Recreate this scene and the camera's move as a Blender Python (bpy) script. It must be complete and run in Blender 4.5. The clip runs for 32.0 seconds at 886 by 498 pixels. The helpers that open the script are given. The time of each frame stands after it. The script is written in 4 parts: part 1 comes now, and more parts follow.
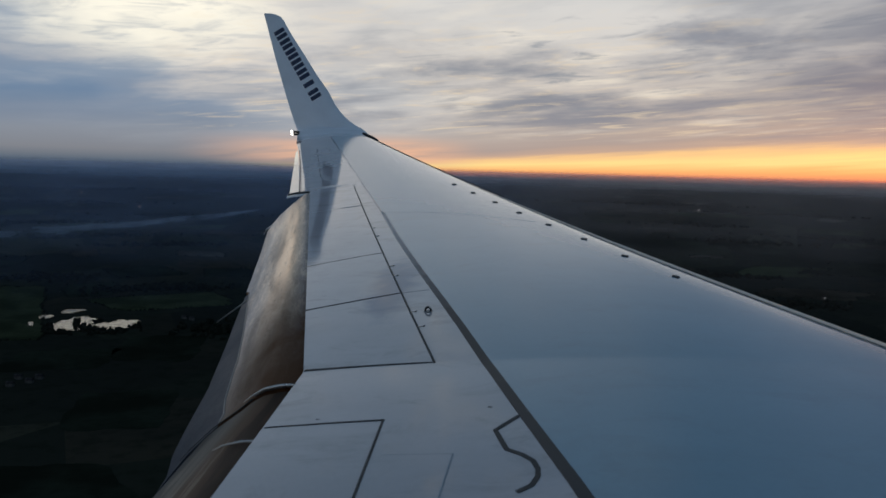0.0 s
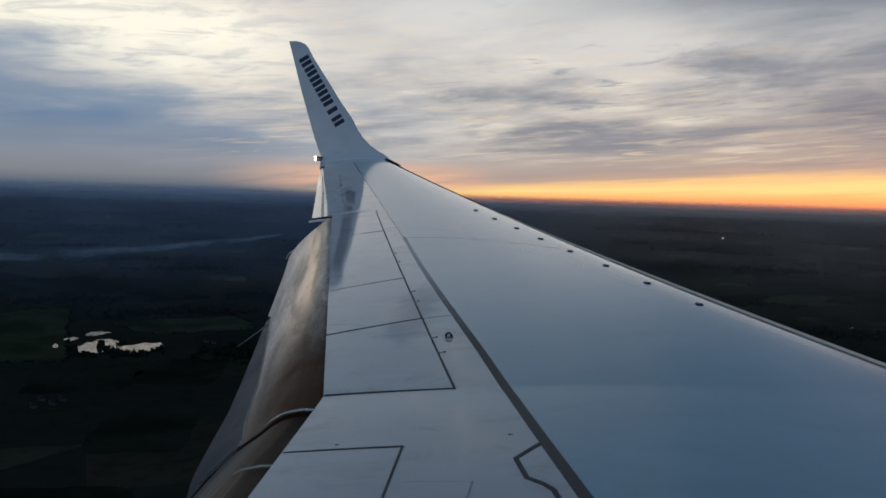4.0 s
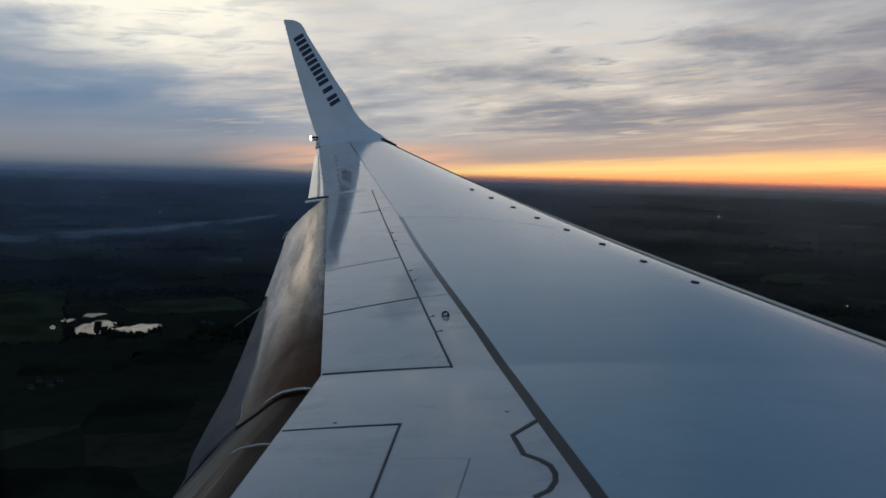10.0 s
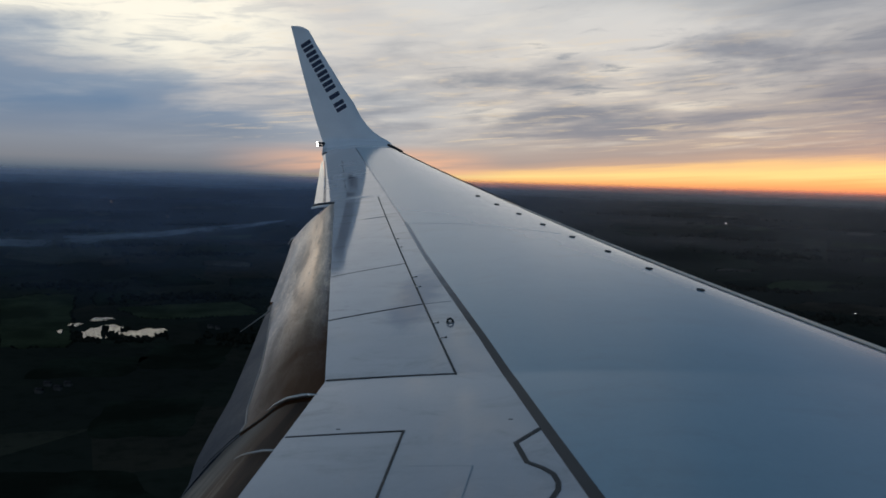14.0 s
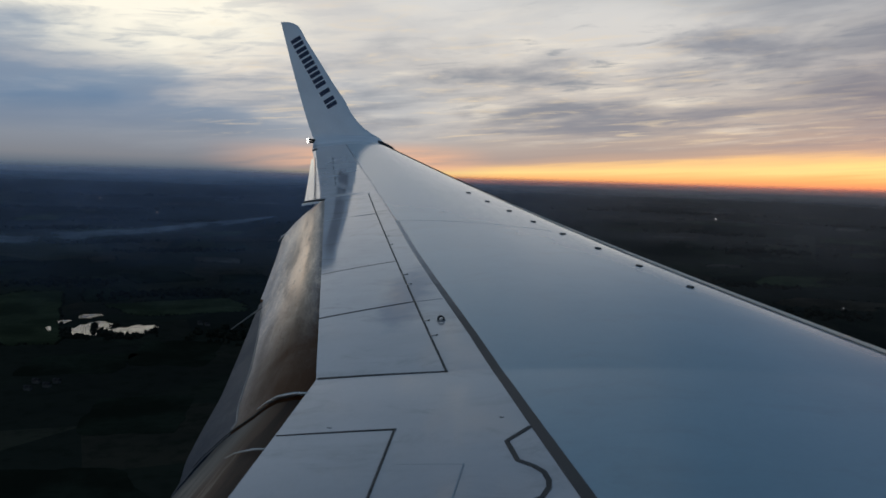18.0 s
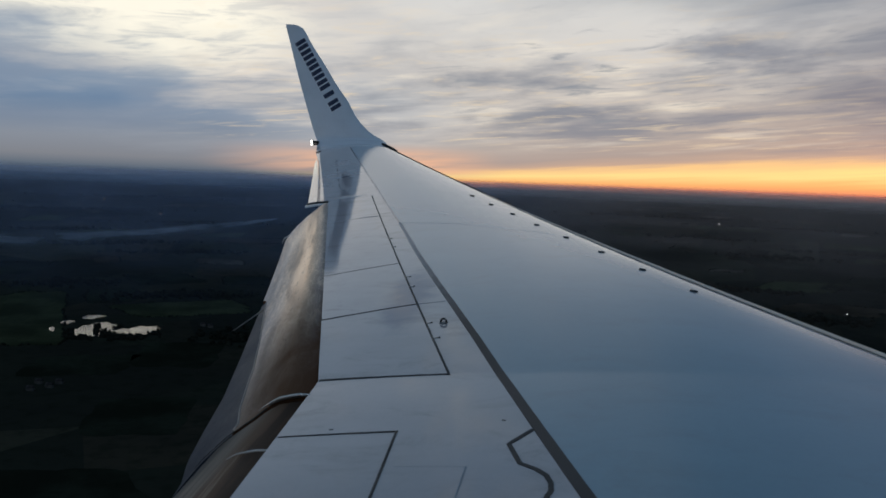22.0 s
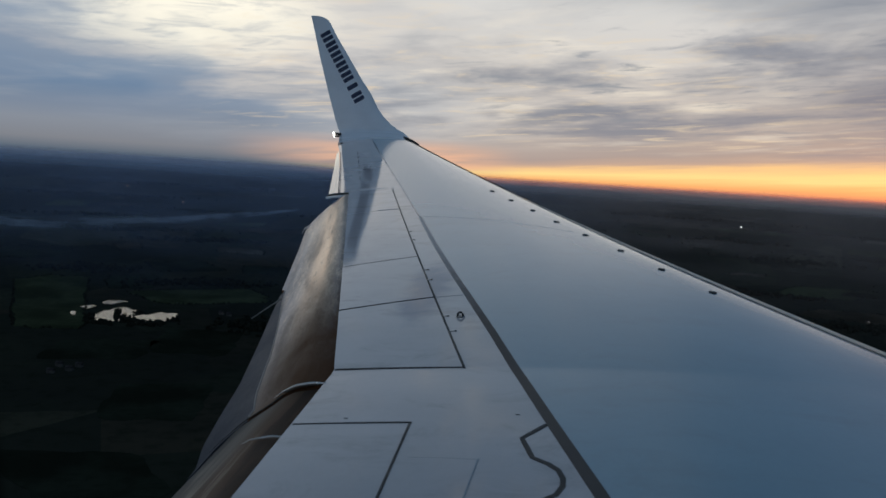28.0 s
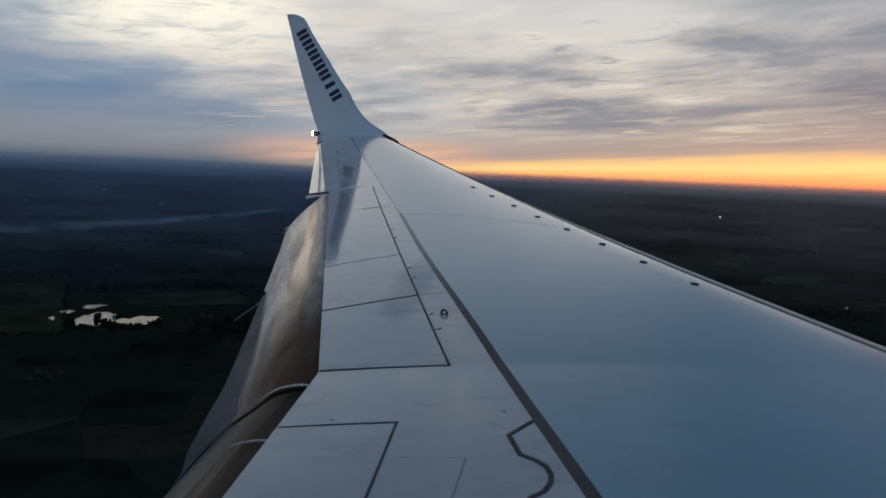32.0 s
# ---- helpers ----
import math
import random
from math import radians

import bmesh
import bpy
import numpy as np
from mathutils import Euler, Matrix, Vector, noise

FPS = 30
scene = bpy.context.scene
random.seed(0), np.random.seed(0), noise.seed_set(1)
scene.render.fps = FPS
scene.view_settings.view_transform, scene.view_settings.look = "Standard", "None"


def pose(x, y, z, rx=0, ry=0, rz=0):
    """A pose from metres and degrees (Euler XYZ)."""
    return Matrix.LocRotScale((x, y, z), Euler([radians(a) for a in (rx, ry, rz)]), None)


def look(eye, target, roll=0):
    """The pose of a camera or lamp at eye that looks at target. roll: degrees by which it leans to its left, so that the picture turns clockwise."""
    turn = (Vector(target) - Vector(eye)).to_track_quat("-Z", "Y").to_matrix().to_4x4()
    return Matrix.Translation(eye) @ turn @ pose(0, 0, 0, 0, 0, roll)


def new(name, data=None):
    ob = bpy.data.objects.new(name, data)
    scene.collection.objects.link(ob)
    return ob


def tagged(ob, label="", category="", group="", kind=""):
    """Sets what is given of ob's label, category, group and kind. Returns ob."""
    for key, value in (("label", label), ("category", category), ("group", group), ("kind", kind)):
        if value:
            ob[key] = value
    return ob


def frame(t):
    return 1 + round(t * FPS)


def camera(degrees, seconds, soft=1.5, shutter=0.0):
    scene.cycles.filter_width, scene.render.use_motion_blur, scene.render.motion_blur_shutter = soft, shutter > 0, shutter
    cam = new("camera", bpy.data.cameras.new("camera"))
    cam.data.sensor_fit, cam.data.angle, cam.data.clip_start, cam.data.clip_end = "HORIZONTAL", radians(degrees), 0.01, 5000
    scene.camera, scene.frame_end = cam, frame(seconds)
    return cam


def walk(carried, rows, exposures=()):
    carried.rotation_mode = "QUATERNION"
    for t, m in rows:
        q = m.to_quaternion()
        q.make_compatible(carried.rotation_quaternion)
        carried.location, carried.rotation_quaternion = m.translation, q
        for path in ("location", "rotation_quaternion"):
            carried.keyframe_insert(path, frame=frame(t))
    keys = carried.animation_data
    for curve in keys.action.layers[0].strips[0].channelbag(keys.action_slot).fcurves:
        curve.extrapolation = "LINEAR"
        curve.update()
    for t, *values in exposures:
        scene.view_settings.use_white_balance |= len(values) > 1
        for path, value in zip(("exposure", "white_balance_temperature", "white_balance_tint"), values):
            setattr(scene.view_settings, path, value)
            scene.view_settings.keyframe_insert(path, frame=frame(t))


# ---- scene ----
# The eye sits at a cabin window, ALT metres over the land; x points to the nose, y out along the port wing.
ALT = 400.0
cam = camera(57.74, 32.0, soft=1.6)
cam.data.dof.use_dof, cam.data.dof.focus_distance, cam.data.dof.aperture_fstop = True, 9.0, 4.0
PATH = [
    (0.0, -0.014, 1.491, -0.003, 84.56, -1.59, 4.61),
    (0.5, -0.022, 1.506, -0.006, 84.88, -1.36, 3.55),
    (1.0, -0.011, 1.492, -0.011, 84.99, -1.39, 3.97),
    (1.5, -0.021, 1.504, -0.005, 84.79, -1.52, 3.53),
    (2.0, -0.022, 1.489, -0.008, 84.64, -2.13, 4.56),
    (2.5, -0.013, 1.488, -0.002, 85.11, -2.02, 5.34),
    (3.0, -0.018, 1.488, -0.002, 84.35, -2.16, 5.13),
    (3.5, -0.019, 1.492, 0.004, 84.47, -1.84, 4.67),
    (4.0, -0.012, 1.495, -0.005, 86.35, -1.87, 6.17),
    (4.5, -0.007, 1.485, -0.010, 86.54, -1.96, 6.14),
    (6.5, -0.013, 1.496, 0.001, 86.71, -2.25, 5.91),
    (7.0, -0.007, 1.497, -0.014, 86.64, -1.95, 5.76),
    (7.5, -0.014, 1.489, -0.004, 85.88, -1.97, 5.50),
    (8.0, -0.015, 1.499, -0.010, 86.04, -2.02, 5.80),
    (8.5, -0.020, 1.503, 0.002, 85.73, -2.20, 5.92),
    (9.0, -0.015, 1.500, -0.003, 85.79, -1.98, 5.93),
    (9.5, -0.020, 1.508, -0.018, 86.02, -2.13, 5.90),
    (10.0, -0.012, 1.493, -0.010, 84.92, -1.63, 5.90),
    (10.5, 0.002, 1.499, 0.000, 85.63, -1.59, 6.17),
    (11.0, 0.001, 1.492, 0.001, 85.44, -1.44, 5.97),
    (11.5, 0.002, 1.490, 0.005, 85.48, -1.36, 5.93),
    (12.0, -0.006, 1.497, -0.004, 85.34, -1.76, 6.10),
    (12.5, -0.000, 1.499, -0.001, 85.24, -1.66, 6.18),
    (13.0, 0.000, 1.500, 0.000, 85.34, -1.79, 6.65),
    (13.5, 0.003, 1.492, -0.010, 85.24, -1.89, 6.75),
    (14.0, -0.001, 1.493, -0.004, 85.32, -1.82, 6.38),
    (14.5, -0.003, 1.497, 0.003, 85.40, -1.69, 6.12),
    (16.5, -0.004, 1.504, -0.000, 85.01, -1.46, 5.74),
    (17.0, 0.001, 1.494, -0.005, 85.18, -1.37, 5.78),
    (17.5, 0.001, 1.489, 0.002, 85.07, -1.69, 5.77),
    (18.0, -0.002, 1.489, 0.008, 85.06, -1.82, 5.71),
    (18.5, -0.001, 1.487, 0.010, 84.90, -2.30, 6.12),
    (19.0, -0.002, 1.496, -0.002, 85.19, -2.11, 6.19),
    (19.5, 0.002, 1.503, -0.008, 85.32, -1.92, 6.29),
    (20.0, 0.002, 1.502, -0.011, 85.29, -1.98, 6.15),
    (20.5, 0.004, 1.490, -0.009, 85.26, -2.24, 6.21),
    (21.0, -0.008, 1.502, -0.001, 85.22, -2.11, 5.93),
    (21.5, 0.004, 1.490, -0.000, 85.21, -2.01, 6.15),
    (22.0, -0.003, 1.495, 0.002, 85.28, -2.17, 5.96),
    (22.5, -0.002, 1.497, 0.005, 85.12, -2.07, 5.91),
    (23.0, -0.002, 1.491, -0.000, 85.16, -1.97, 5.90),
    (23.5, -0.001, 1.494, 0.001, 84.94, -1.84, 5.95),
    (24.0, -0.002, 1.491, -0.007, 85.16, -1.98, 6.09),
    (24.5, 0.002, 1.492, -0.006, 84.79, -2.07, 6.28),
    (26.5, -0.005, 1.493, -0.001, 84.99, -2.07, 6.28),
    (27.0, -0.008, 1.496, -0.008, 85.22, -2.84, 6.84),
    (27.5, -0.005, 1.499, -0.004, 85.02, -2.97, 6.93),
    (28.0, -0.000, 1.486, -0.009, 84.87, -3.65, 7.44),
    (28.5, -0.006, 1.502, -0.015, 84.84, -3.70, 7.17),
    (29.0, -0.003, 1.497, -0.002, 84.98, -1.63, 5.77),
    (29.5, -0.002, 1.491, 0.004, 84.76, -2.27, 5.56),
    (30.0, -0.003, 1.488, 0.005, 84.90, -2.01, 5.46),
    (30.5, -0.004, 1.489, 0.009, 84.87, -2.00, 5.20),
    (31.0, 0.001, 1.492, 0.006, 85.27, -1.67, 5.35),
    (31.5, -0.010, 1.505, 0.001, 84.97, -1.86, 5.22),
    (32.0, -0.007, 1.500, -0.001, 84.68, -2.47, 6.01),
]
walk(cam, [(t, pose(x, y, z + ALT, rx, ry, rz)) for t, x, y, z, rx, ry, rz in PATH])

# ---------------------------------------------------------------- world and sun


def lin(r, g, b):
    """Linear colour from 0..255 display values."""
    return tuple(((c / 255 + 0.055) / 1.055) ** 2.4 if c > 10 else c / 255 / 12.92 for c in (r, g, b)) + (1.0,)


class Nodes:
    """Short hand for building a node tree."""

    def __init__(self, tree):
        self.tree = tree
        tree.nodes.clear()

    def add(self, kind, **values):
        n = self.tree.nodes.new(kind)
        for k, v in values.items():
            setattr(n, k, v)
        return n

    def link(self, a, b):
        self.tree.links.new(a, b)

    def put(self, socket, v):
        if isinstance(v, bpy.types.NodeSocket):
            self.link(v, socket)
        else:
            socket.default_value = v

    def math(self, op, a, b=0.0, c=0.0, clamp=False):
        n = self.add("ShaderNodeMath", operation=op, use_clamp=clamp)
        for s, v in zip(n.inputs, (a, b, c)):
            self.put(s, v)
        return n.outputs[0]

    def step(self, v, lo, hi, to_lo=0.0, to_hi=1.0):
        n = self.add("ShaderNodeMapRange", interpolation_type="SMOOTHSTEP")
        for s, x in zip(n.inputs, (v, lo, hi, to_lo, to_hi)):
            self.put(s, x)
        return n.outputs[0]

    def ramp(self, fac, stops):
        n = self.add("ShaderNodeValToRGB")
        el = n.color_ramp.elements
        stops = sorted(stops)
        el[0].position, el[0].color = stops[0]
        el[1].position, el[1].color = stops[-1]
        for p, c in stops[1:-1]:
            el.new(p).color = c
        self.put(n.inputs[0], fac)
        return n.outputs[0]

    def mix(self, fac, a, b, blend="MIX"):
        n = self.add("ShaderNodeMix", data_type="RGBA", blend_type=blend)
        for i, v in ((0, fac), (6, a), (7, b)):
            self.put(n.inputs[i], v)
        return n.outputs[2]

    def noise(self, vec, scale, detail=4.0, rough=0.55, warp=0.0):
        n = self.add("ShaderNodeTexNoise")
        self.link(vec, n.inputs["Vector"])
        for k, v in (("Scale", scale), ("Detail", detail), ("Roughness", rough), ("Distortion", warp)):
            n.inputs[k].default_value = v
        return n.outputs[0]

    def scaled(self, vec, sx, sy, sz, loc=(0, 0, 0), turn=(0, 0, 0)):
        n = self.add("ShaderNodeMapping")
        self.link(vec, n.inputs[0])
        n.inputs["Scale"].default_value, n.inputs["Location"].default_value = (sx, sy, sz), loc
        n.inputs["Rotation"].default_value = turn
        return n.outputs[0]


SUN_AZ, SUN_EL = 34.0, 0.6
world = bpy.data.worlds.new("dusk_sky")
scene.world = world
world.use_nodes = True
w = Nodes(world.node_tree)
direction = w.add("ShaderNodeTexCoord").outputs["Generated"]
sep = w.add("ShaderNodeSeparateXYZ")
w.link(direction, sep.inputs[0])
dx, dy, dz = sep.outputs
elev = w.math("ADD", w.math("MULTIPLY", w.math("ARCSINE", dz), 57.2958), 0.22)
azim = w.math("MULTIPLY", w.math("ARCTAN2", dx, dy), 57.2958)


def up(e):
    return math.sqrt(e / 90)


height = w.math("SQRT", w.math("DIVIDE", w.math("MAXIMUM", elev, 0.0), 90.0))
HIGH = [(up(17), lin(186, 188, 192)), (up(21.5), lin(154, 162, 171)), (up(26), lin(124, 138, 151)), (up(33), lin(82, 105, 124)), (up(45), lin(64, 87, 109)), (1.0, lin(57, 79, 103))]
# bands and shreds of cloud, leaning a little, thinner the lower they lie
lean_e = w.math("MAXIMUM", w.math("ADD", elev, w.math("MULTIPLY", azim, -0.075)), -1.0)
deck = w.add("ShaderNodeCombineXYZ")
w.link(w.math("MULTIPLY", azim, 0.076), deck.inputs[0])
w.link(w.math("MULTIPLY", w.math("LOGARITHM", w.math("ADD", lean_e, 2.5), 2.71828), 2.9), deck.inputs[1])
deck = deck.outputs[0]
n1 = w.noise(w.scaled(deck, 1.0, 1.3, 1, (3.1, 0.4, 0)), 1.0, 6.0, 0.56, 0.3)
n2 = w.noise(w.scaled(deck, 0.9, 1.7, 1, (7.3, 2.0, 0)), 1.6, 6.0, 0.56, 0.3)
# the glow is lower towards the tail, with an uneven upper edge
glow_top = w.math("MAXIMUM", w.math("ADD", w.math("MULTIPLY", w.math("MINIMUM", azim, 24.0), 0.055), 1.42), 0.7)
glow_elev = w.math("ADD", w.math("MULTIPLY", elev, w.step(elev, 2.6, 8.0, w.math("DIVIDE", 2.35, glow_top), 1.0)), w.math("MULTIPLY", w.math("SUBTRACT", n2, 0.5), w.step(elev, 0.3, 1.6, 0.0, 1.1)))
glow_height = w.math("SQRT", w.math("DIVIDE", w.math("MAXIMUM", glow_elev, 0.0), 90.0))
cool = w.ramp(height, [(0, lin(62, 76, 98)), (up(.5), lin(90, 105, 120)), (up(1.2), lin(125, 131, 140)), (up(2.4), lin(130, 140, 154)),
                       (up(5), lin(98, 126, 158)), (up(9), lin(128, 147, 170)), (up(13), lin(156, 162, 171))] + HIGH)
warm = w.ramp(glow_height, [(0, lin(96, 74, 72)), (up(.3), lin(230, 132, 104)), (up(.8), lin(252, 180, 114)), (up(1.5), lin(255, 222, 146)),
                       (up(2.15), lin(244, 200, 142)), (up(2.55), lin(190, 164, 148)), (up(3.2), lin(168, 155, 151)), (up(5), lin(178, 169, 165)), (up(9), lin(210, 206, 202)),
                       (up(13), lin(214, 213, 211))] + HIGH)
side = w.math("MULTIPLY", w.step(w.math("ADD", azim, w.step(elev, 6.0, 9.5, 0.0, 6.0)), -22.0, 0.0), w.step(azim, 32.0, 66.0, 1.0, 0.0))
base = w.mix(side, cool, warm)
fade = w.step(elev, 2.2, 4.2)
# cream cloud lit from behind, high towards the tail, over a blue wedge
rim = w.math("SUBTRACT", elev, w.math("SUBTRACT", w.math("MULTIPLY", azim, -0.25), 0.5))
rim = w.math("ADD", rim, w.math("MULTIPLY", w.math("SUBTRACT", n1, 0.5), 5.0))
rim = w.math("ADD", rim, w.math("MULTIPLY", w.math("SUBTRACT", n2, 0.5), 3.5))
n3 = w.noise(w.scaled(deck, 1.0, 1.25, 1, (1.7, 5.2, 0)), 1.3, 4.0, 0.5, 0.4)
rim = w.math("ADD", rim, w.math("MULTIPLY", w.math("SUBTRACT", n3, 0.5), 6.0))
n4 = w.noise(w.scaled(deck, 1.3, 3.2, 1, (4.4, 1.1, 0)), 2.2, 6.0, 0.6, 0.6)
behind = w.math("MULTIPLY", w.step(azim, -6.0, -22.0), w.step(elev, 24.0, 13.0))
base = w.mix(w.math("MULTIPLY", w.math("MULTIPLY", w.step(rim, -5.0, 0.5), behind), 0.26), base, lin(180, 186, 195))
cream = w.math("MULTIPLY", w.math("MULTIPLY", w.step(rim, -0.8, 2.8), behind), w.step(n4, 0.36, 0.56, 0.62, 1.0))
core = w.math("ADD", w.math("POWER", w.math("DIVIDE", w.math("ADD", azim, 28.5), 9.5), 2.0), w.math("POWER", w.math("DIVIDE", w.math("SUBTRACT", elev, 10.3), 2.8), 2.0))
core = w.step(w.math("ADD", core, w.math("MULTIPLY", w.math("SUBTRACT", n3, 0.5), 3.0)), 2.8, 0.2)
sky = w.mix(w.math("MULTIPLY", cream, w.step(azim, -55.0, -36.0)), base, w.mix(core, lin(232, 223, 212), lin(255, 249, 232)))
dark = w.math("MULTIPLY", w.step(w.math("ADD", w.math("MULTIPLY", n1, 0.65), w.math("MULTIPLY", n3, 0.35)), 0.42, 0.61), w.math("MULTIPLY", fade, w.math("MULTIPLY", w.step(azim, -32.0, 6.0, 0.4, 1.0), w.math("MAXIMUM", w.step(elev, 10.5, 7.0, 0.2, 1.0), w.math("MULTIPLY", w.step(azim, 2.0, 12.0), w.step(elev, 12.5, 10.0, 0.3, 0.9))))))
sky = w.mix(dark, sky, w.mix(w.step(azim, -22.0, -8.0), lin(116, 132, 156), lin(128, 134, 148)))
lit = w.math("MULTIPLY", w.step(n2, 0.48, 0.72), w.math("MULTIPLY", w.math("MULTIPLY", fade, w.step(elev, 13.0, 8.0, 0.2, 0.85)), w.math("MULTIPLY", w.step(n1, 0.64, 0.40), w.math("MULTIPLY", w.step(azim, -20.0, -6.0, 0.1, 1.0), w.step(azim, 2.0, 24.0, 1.0, 0.45)))))
sky = w.mix(lit, sky, lin(236, 226, 210))
wisp = w.math("MULTIPLY", w.step(n4, 0.52, 0.72), w.math("MULTIPLY", w.step(elev, 2.4, 3.4), w.step(elev, 13.0, 6.0, 0.22, 0.55)))
sky = w.mix(w.math("MULTIPLY", wisp, w.step(azim, -27.0, -17.0)), sky, lin(232, 212, 182))
shred = w.math("MULTIPLY", w.step(n4, 0.47, 0.28), w.math("MULTIPLY", w.math("MULTIPLY", fade, w.step(elev, 12.0, 8.5, 0.3, 1.0)), w.step(azim, -16.0, 4.0, 0.1, 0.72)))
sky = w.mix(shred, sky, lin(126, 136, 150))
# rosy shreds low beside the glow
rosy = w.math("MULTIPLY", w.math("MULTIPLY", w.step(azim, -24.0, -11.0), w.step(azim, -1.0, -8.0)), w.math("MULTIPLY", w.step(elev, 0.4, 1.1), w.step(elev, 3.0, 1.6)))
sky = w.mix(w.math("MULTIPLY", rosy, w.step(n2, 0.32, 0.58, 0.3, 0.95)), sky, lin(236, 184, 152))
# dark sky overhead and towards the nose, mostly unseen, added to dim the wing
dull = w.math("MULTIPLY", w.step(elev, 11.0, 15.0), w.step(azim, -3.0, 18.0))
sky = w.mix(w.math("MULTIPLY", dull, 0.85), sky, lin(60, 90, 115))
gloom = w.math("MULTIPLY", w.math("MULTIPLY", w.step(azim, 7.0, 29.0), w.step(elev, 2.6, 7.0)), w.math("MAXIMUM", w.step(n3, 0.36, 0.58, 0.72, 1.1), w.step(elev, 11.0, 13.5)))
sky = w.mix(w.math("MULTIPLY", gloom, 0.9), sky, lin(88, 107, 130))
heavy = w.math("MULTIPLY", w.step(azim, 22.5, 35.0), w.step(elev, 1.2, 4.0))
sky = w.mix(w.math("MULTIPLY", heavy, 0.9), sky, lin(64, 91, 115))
away = w.math("ABSOLUTE", w.math("ADD", azim, 5.0))
sky = w.mix(w.step(away, 55.0, 130.0), sky, w.mix(w.step(elev, 0.0, 40.0), w.mix(w.step(azim, 20.0, 70.0), lin(176, 182, 192), lin(92, 116, 138)), lin(70, 96, 120)))
nishita = w.add("ShaderNodeTexSky", sky_type="NISHITA", sun_disc=False)
nishita.sun_elevation, nishita.sun_rotation = radians(SUN_EL), radians(SUN_AZ)
back = w.add("ShaderNodeBackground")
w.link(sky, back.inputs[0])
back2 = w.add("ShaderNodeBackground")
w.link(nishita.outputs[0], back2.inputs[0])
back2.inputs[1].default_value = 0.02
total = w.add("ShaderNodeAddShader")
w.link(back.outputs[0], total.inputs[0])
w.link(back2.outputs[0], total.inputs[1])
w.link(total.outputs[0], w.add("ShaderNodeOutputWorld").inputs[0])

sun_lamp = bpy.data.lights.new("sun", "SUN")
sun_lamp.energy, sun_lamp.angle, sun_lamp.color = 0.15, radians(10), (1.0, 0.8, 0.62)
sun_ob = new("sun", sun_lamp)
far = Vector((math.sin(radians(SUN_AZ)) * 100, math.cos(radians(SUN_AZ)) * 100, 100 * math.tan(radians(SUN_EL))))
sun_ob.matrix_world = look(far + Vector((0, 0, ALT)), (0, 0, ALT))

# ---------------------------------------------------------------- materials


def material(name):
    m = bpy.data.materials.new(name)
    m.use_nodes = True
    n = Nodes(m.node_tree)
    out = n.add("ShaderNodeOutputMaterial")
    bsdf = n.add("ShaderNodeBsdfPrincipled")
    n.link(bsdf.outputs[0], out.inputs[0])
    n.out = out
    return m, n, bsdf


def surface(name, col, rough, metal=0.0, var=0.12, scale=3.0, fine=60.0, bump=0.05, stretch=(1, 1, 1), second=None, coat=0.0, spec=0.5, grime=0.0, blot=None, wave=0.0):
    """Painted, metal or rough surface with coarse and fine variation."""
    m, n, b = material(name)
    pos = n.scaled(n.add("ShaderNodeTexCoord").outputs["Object"], *stretch)
    big, small = n.noise(pos, scale, 5), n.noise(pos, fine, 3)
    dim = tuple(c * (1 - var) for c in col) + (1,)
    top = tuple(min(1, c * (1 + var)) for c in (second or col)) + (1,)
    c = n.mix(n.step(big, 0.3, 0.7), dim, top)
    c = n.mix(n.math("MULTIPLY", n.step(small, 0.35, 0.75), var), c, tuple(x * 0.6 for x in col) + (1,))
    if grime:
        smear = n.noise(n.scaled(pos, 1.5, 2.6, 2.0, (2, 5, 1)), 1.3, 6, 0.65, 0.6)
        spots = n.noise(pos, 9.0, 5, 0.7)
        g = n.math("MULTIPLY", n.step(smear, 0.48, 0.75), n.step(spots, 0.3, 0.7, 0.5, 1.0))
        c = n.mix(n.math("MULTIPLY", g, grime), c, (0.22, 0.19, 0.165, 1))
    if blot:
        # a soft dark blue patch with less coat round one spot
        near = n.add("ShaderNodeVectorMath", operation="LENGTH")
        n.link(n.scaled(n.scaled(pos, 1, 1, 1, (-blot[0], -blot[1], 0)), 1 / blot[2], 1 / blot[3], 0.0), near.inputs[0])
        ragged = n.math("ADD", near.outputs["Value"], n.math("MULTIPLY", n.math("SUBTRACT", n.noise(pos, 4.0, 5, 0.6), 0.5), 1.3))
        c = n.mix(n.step(ragged, 1.1, 0.3, 0.0, 0.6), c, (0.20, 0.26, 0.38, 1))
        n.link(n.step(ragged, 1.2, 0.3, coat, coat * 0.35), b.inputs["Coat Weight"])
    n.link(c, b.inputs["Base Color"])
    b.inputs["Metallic"].default_value = metal
    n.link(n.step(n.math("ADD", n.math("MULTIPLY", big, 0.7), n.math("MULTIPLY", small, 0.3)), 0.25, 0.75, rough * 0.8, min(1, rough * 1.25)), b.inputs["Roughness"])
    if not blot:
        b.inputs["Coat Weight"].default_value = coat
    b.inputs["Specular IOR Level"].default_value = spec
    b.inputs["Coat Roughness"].default_value = rough * 0.9
    if bump:
        bp = n.add("ShaderNodeBump")
        bp.inputs["Strength"].default_value, bp.inputs["Distance"].default_value = bump, 0.01
        n.link(n.math("ADD", big, n.math("MULTIPLY", n.noise(n.scaled(pos, 3.0, 7.0, 1.0), 1.0, 3, 0.5), wave)) if wave else big, bp.inputs["Height"])
        n.link(bp.outputs[0], b.inputs["Normal"])
    return m


def lamp_glass(name, col, strength):
    m, n, b = material(name)
    b.inputs["Base Color"].default_value = (*col, 1)
    b.inputs["Emission Color"].default_value, b.inputs["Emission Strength"].default_value = (*col, 1), strength
    return m


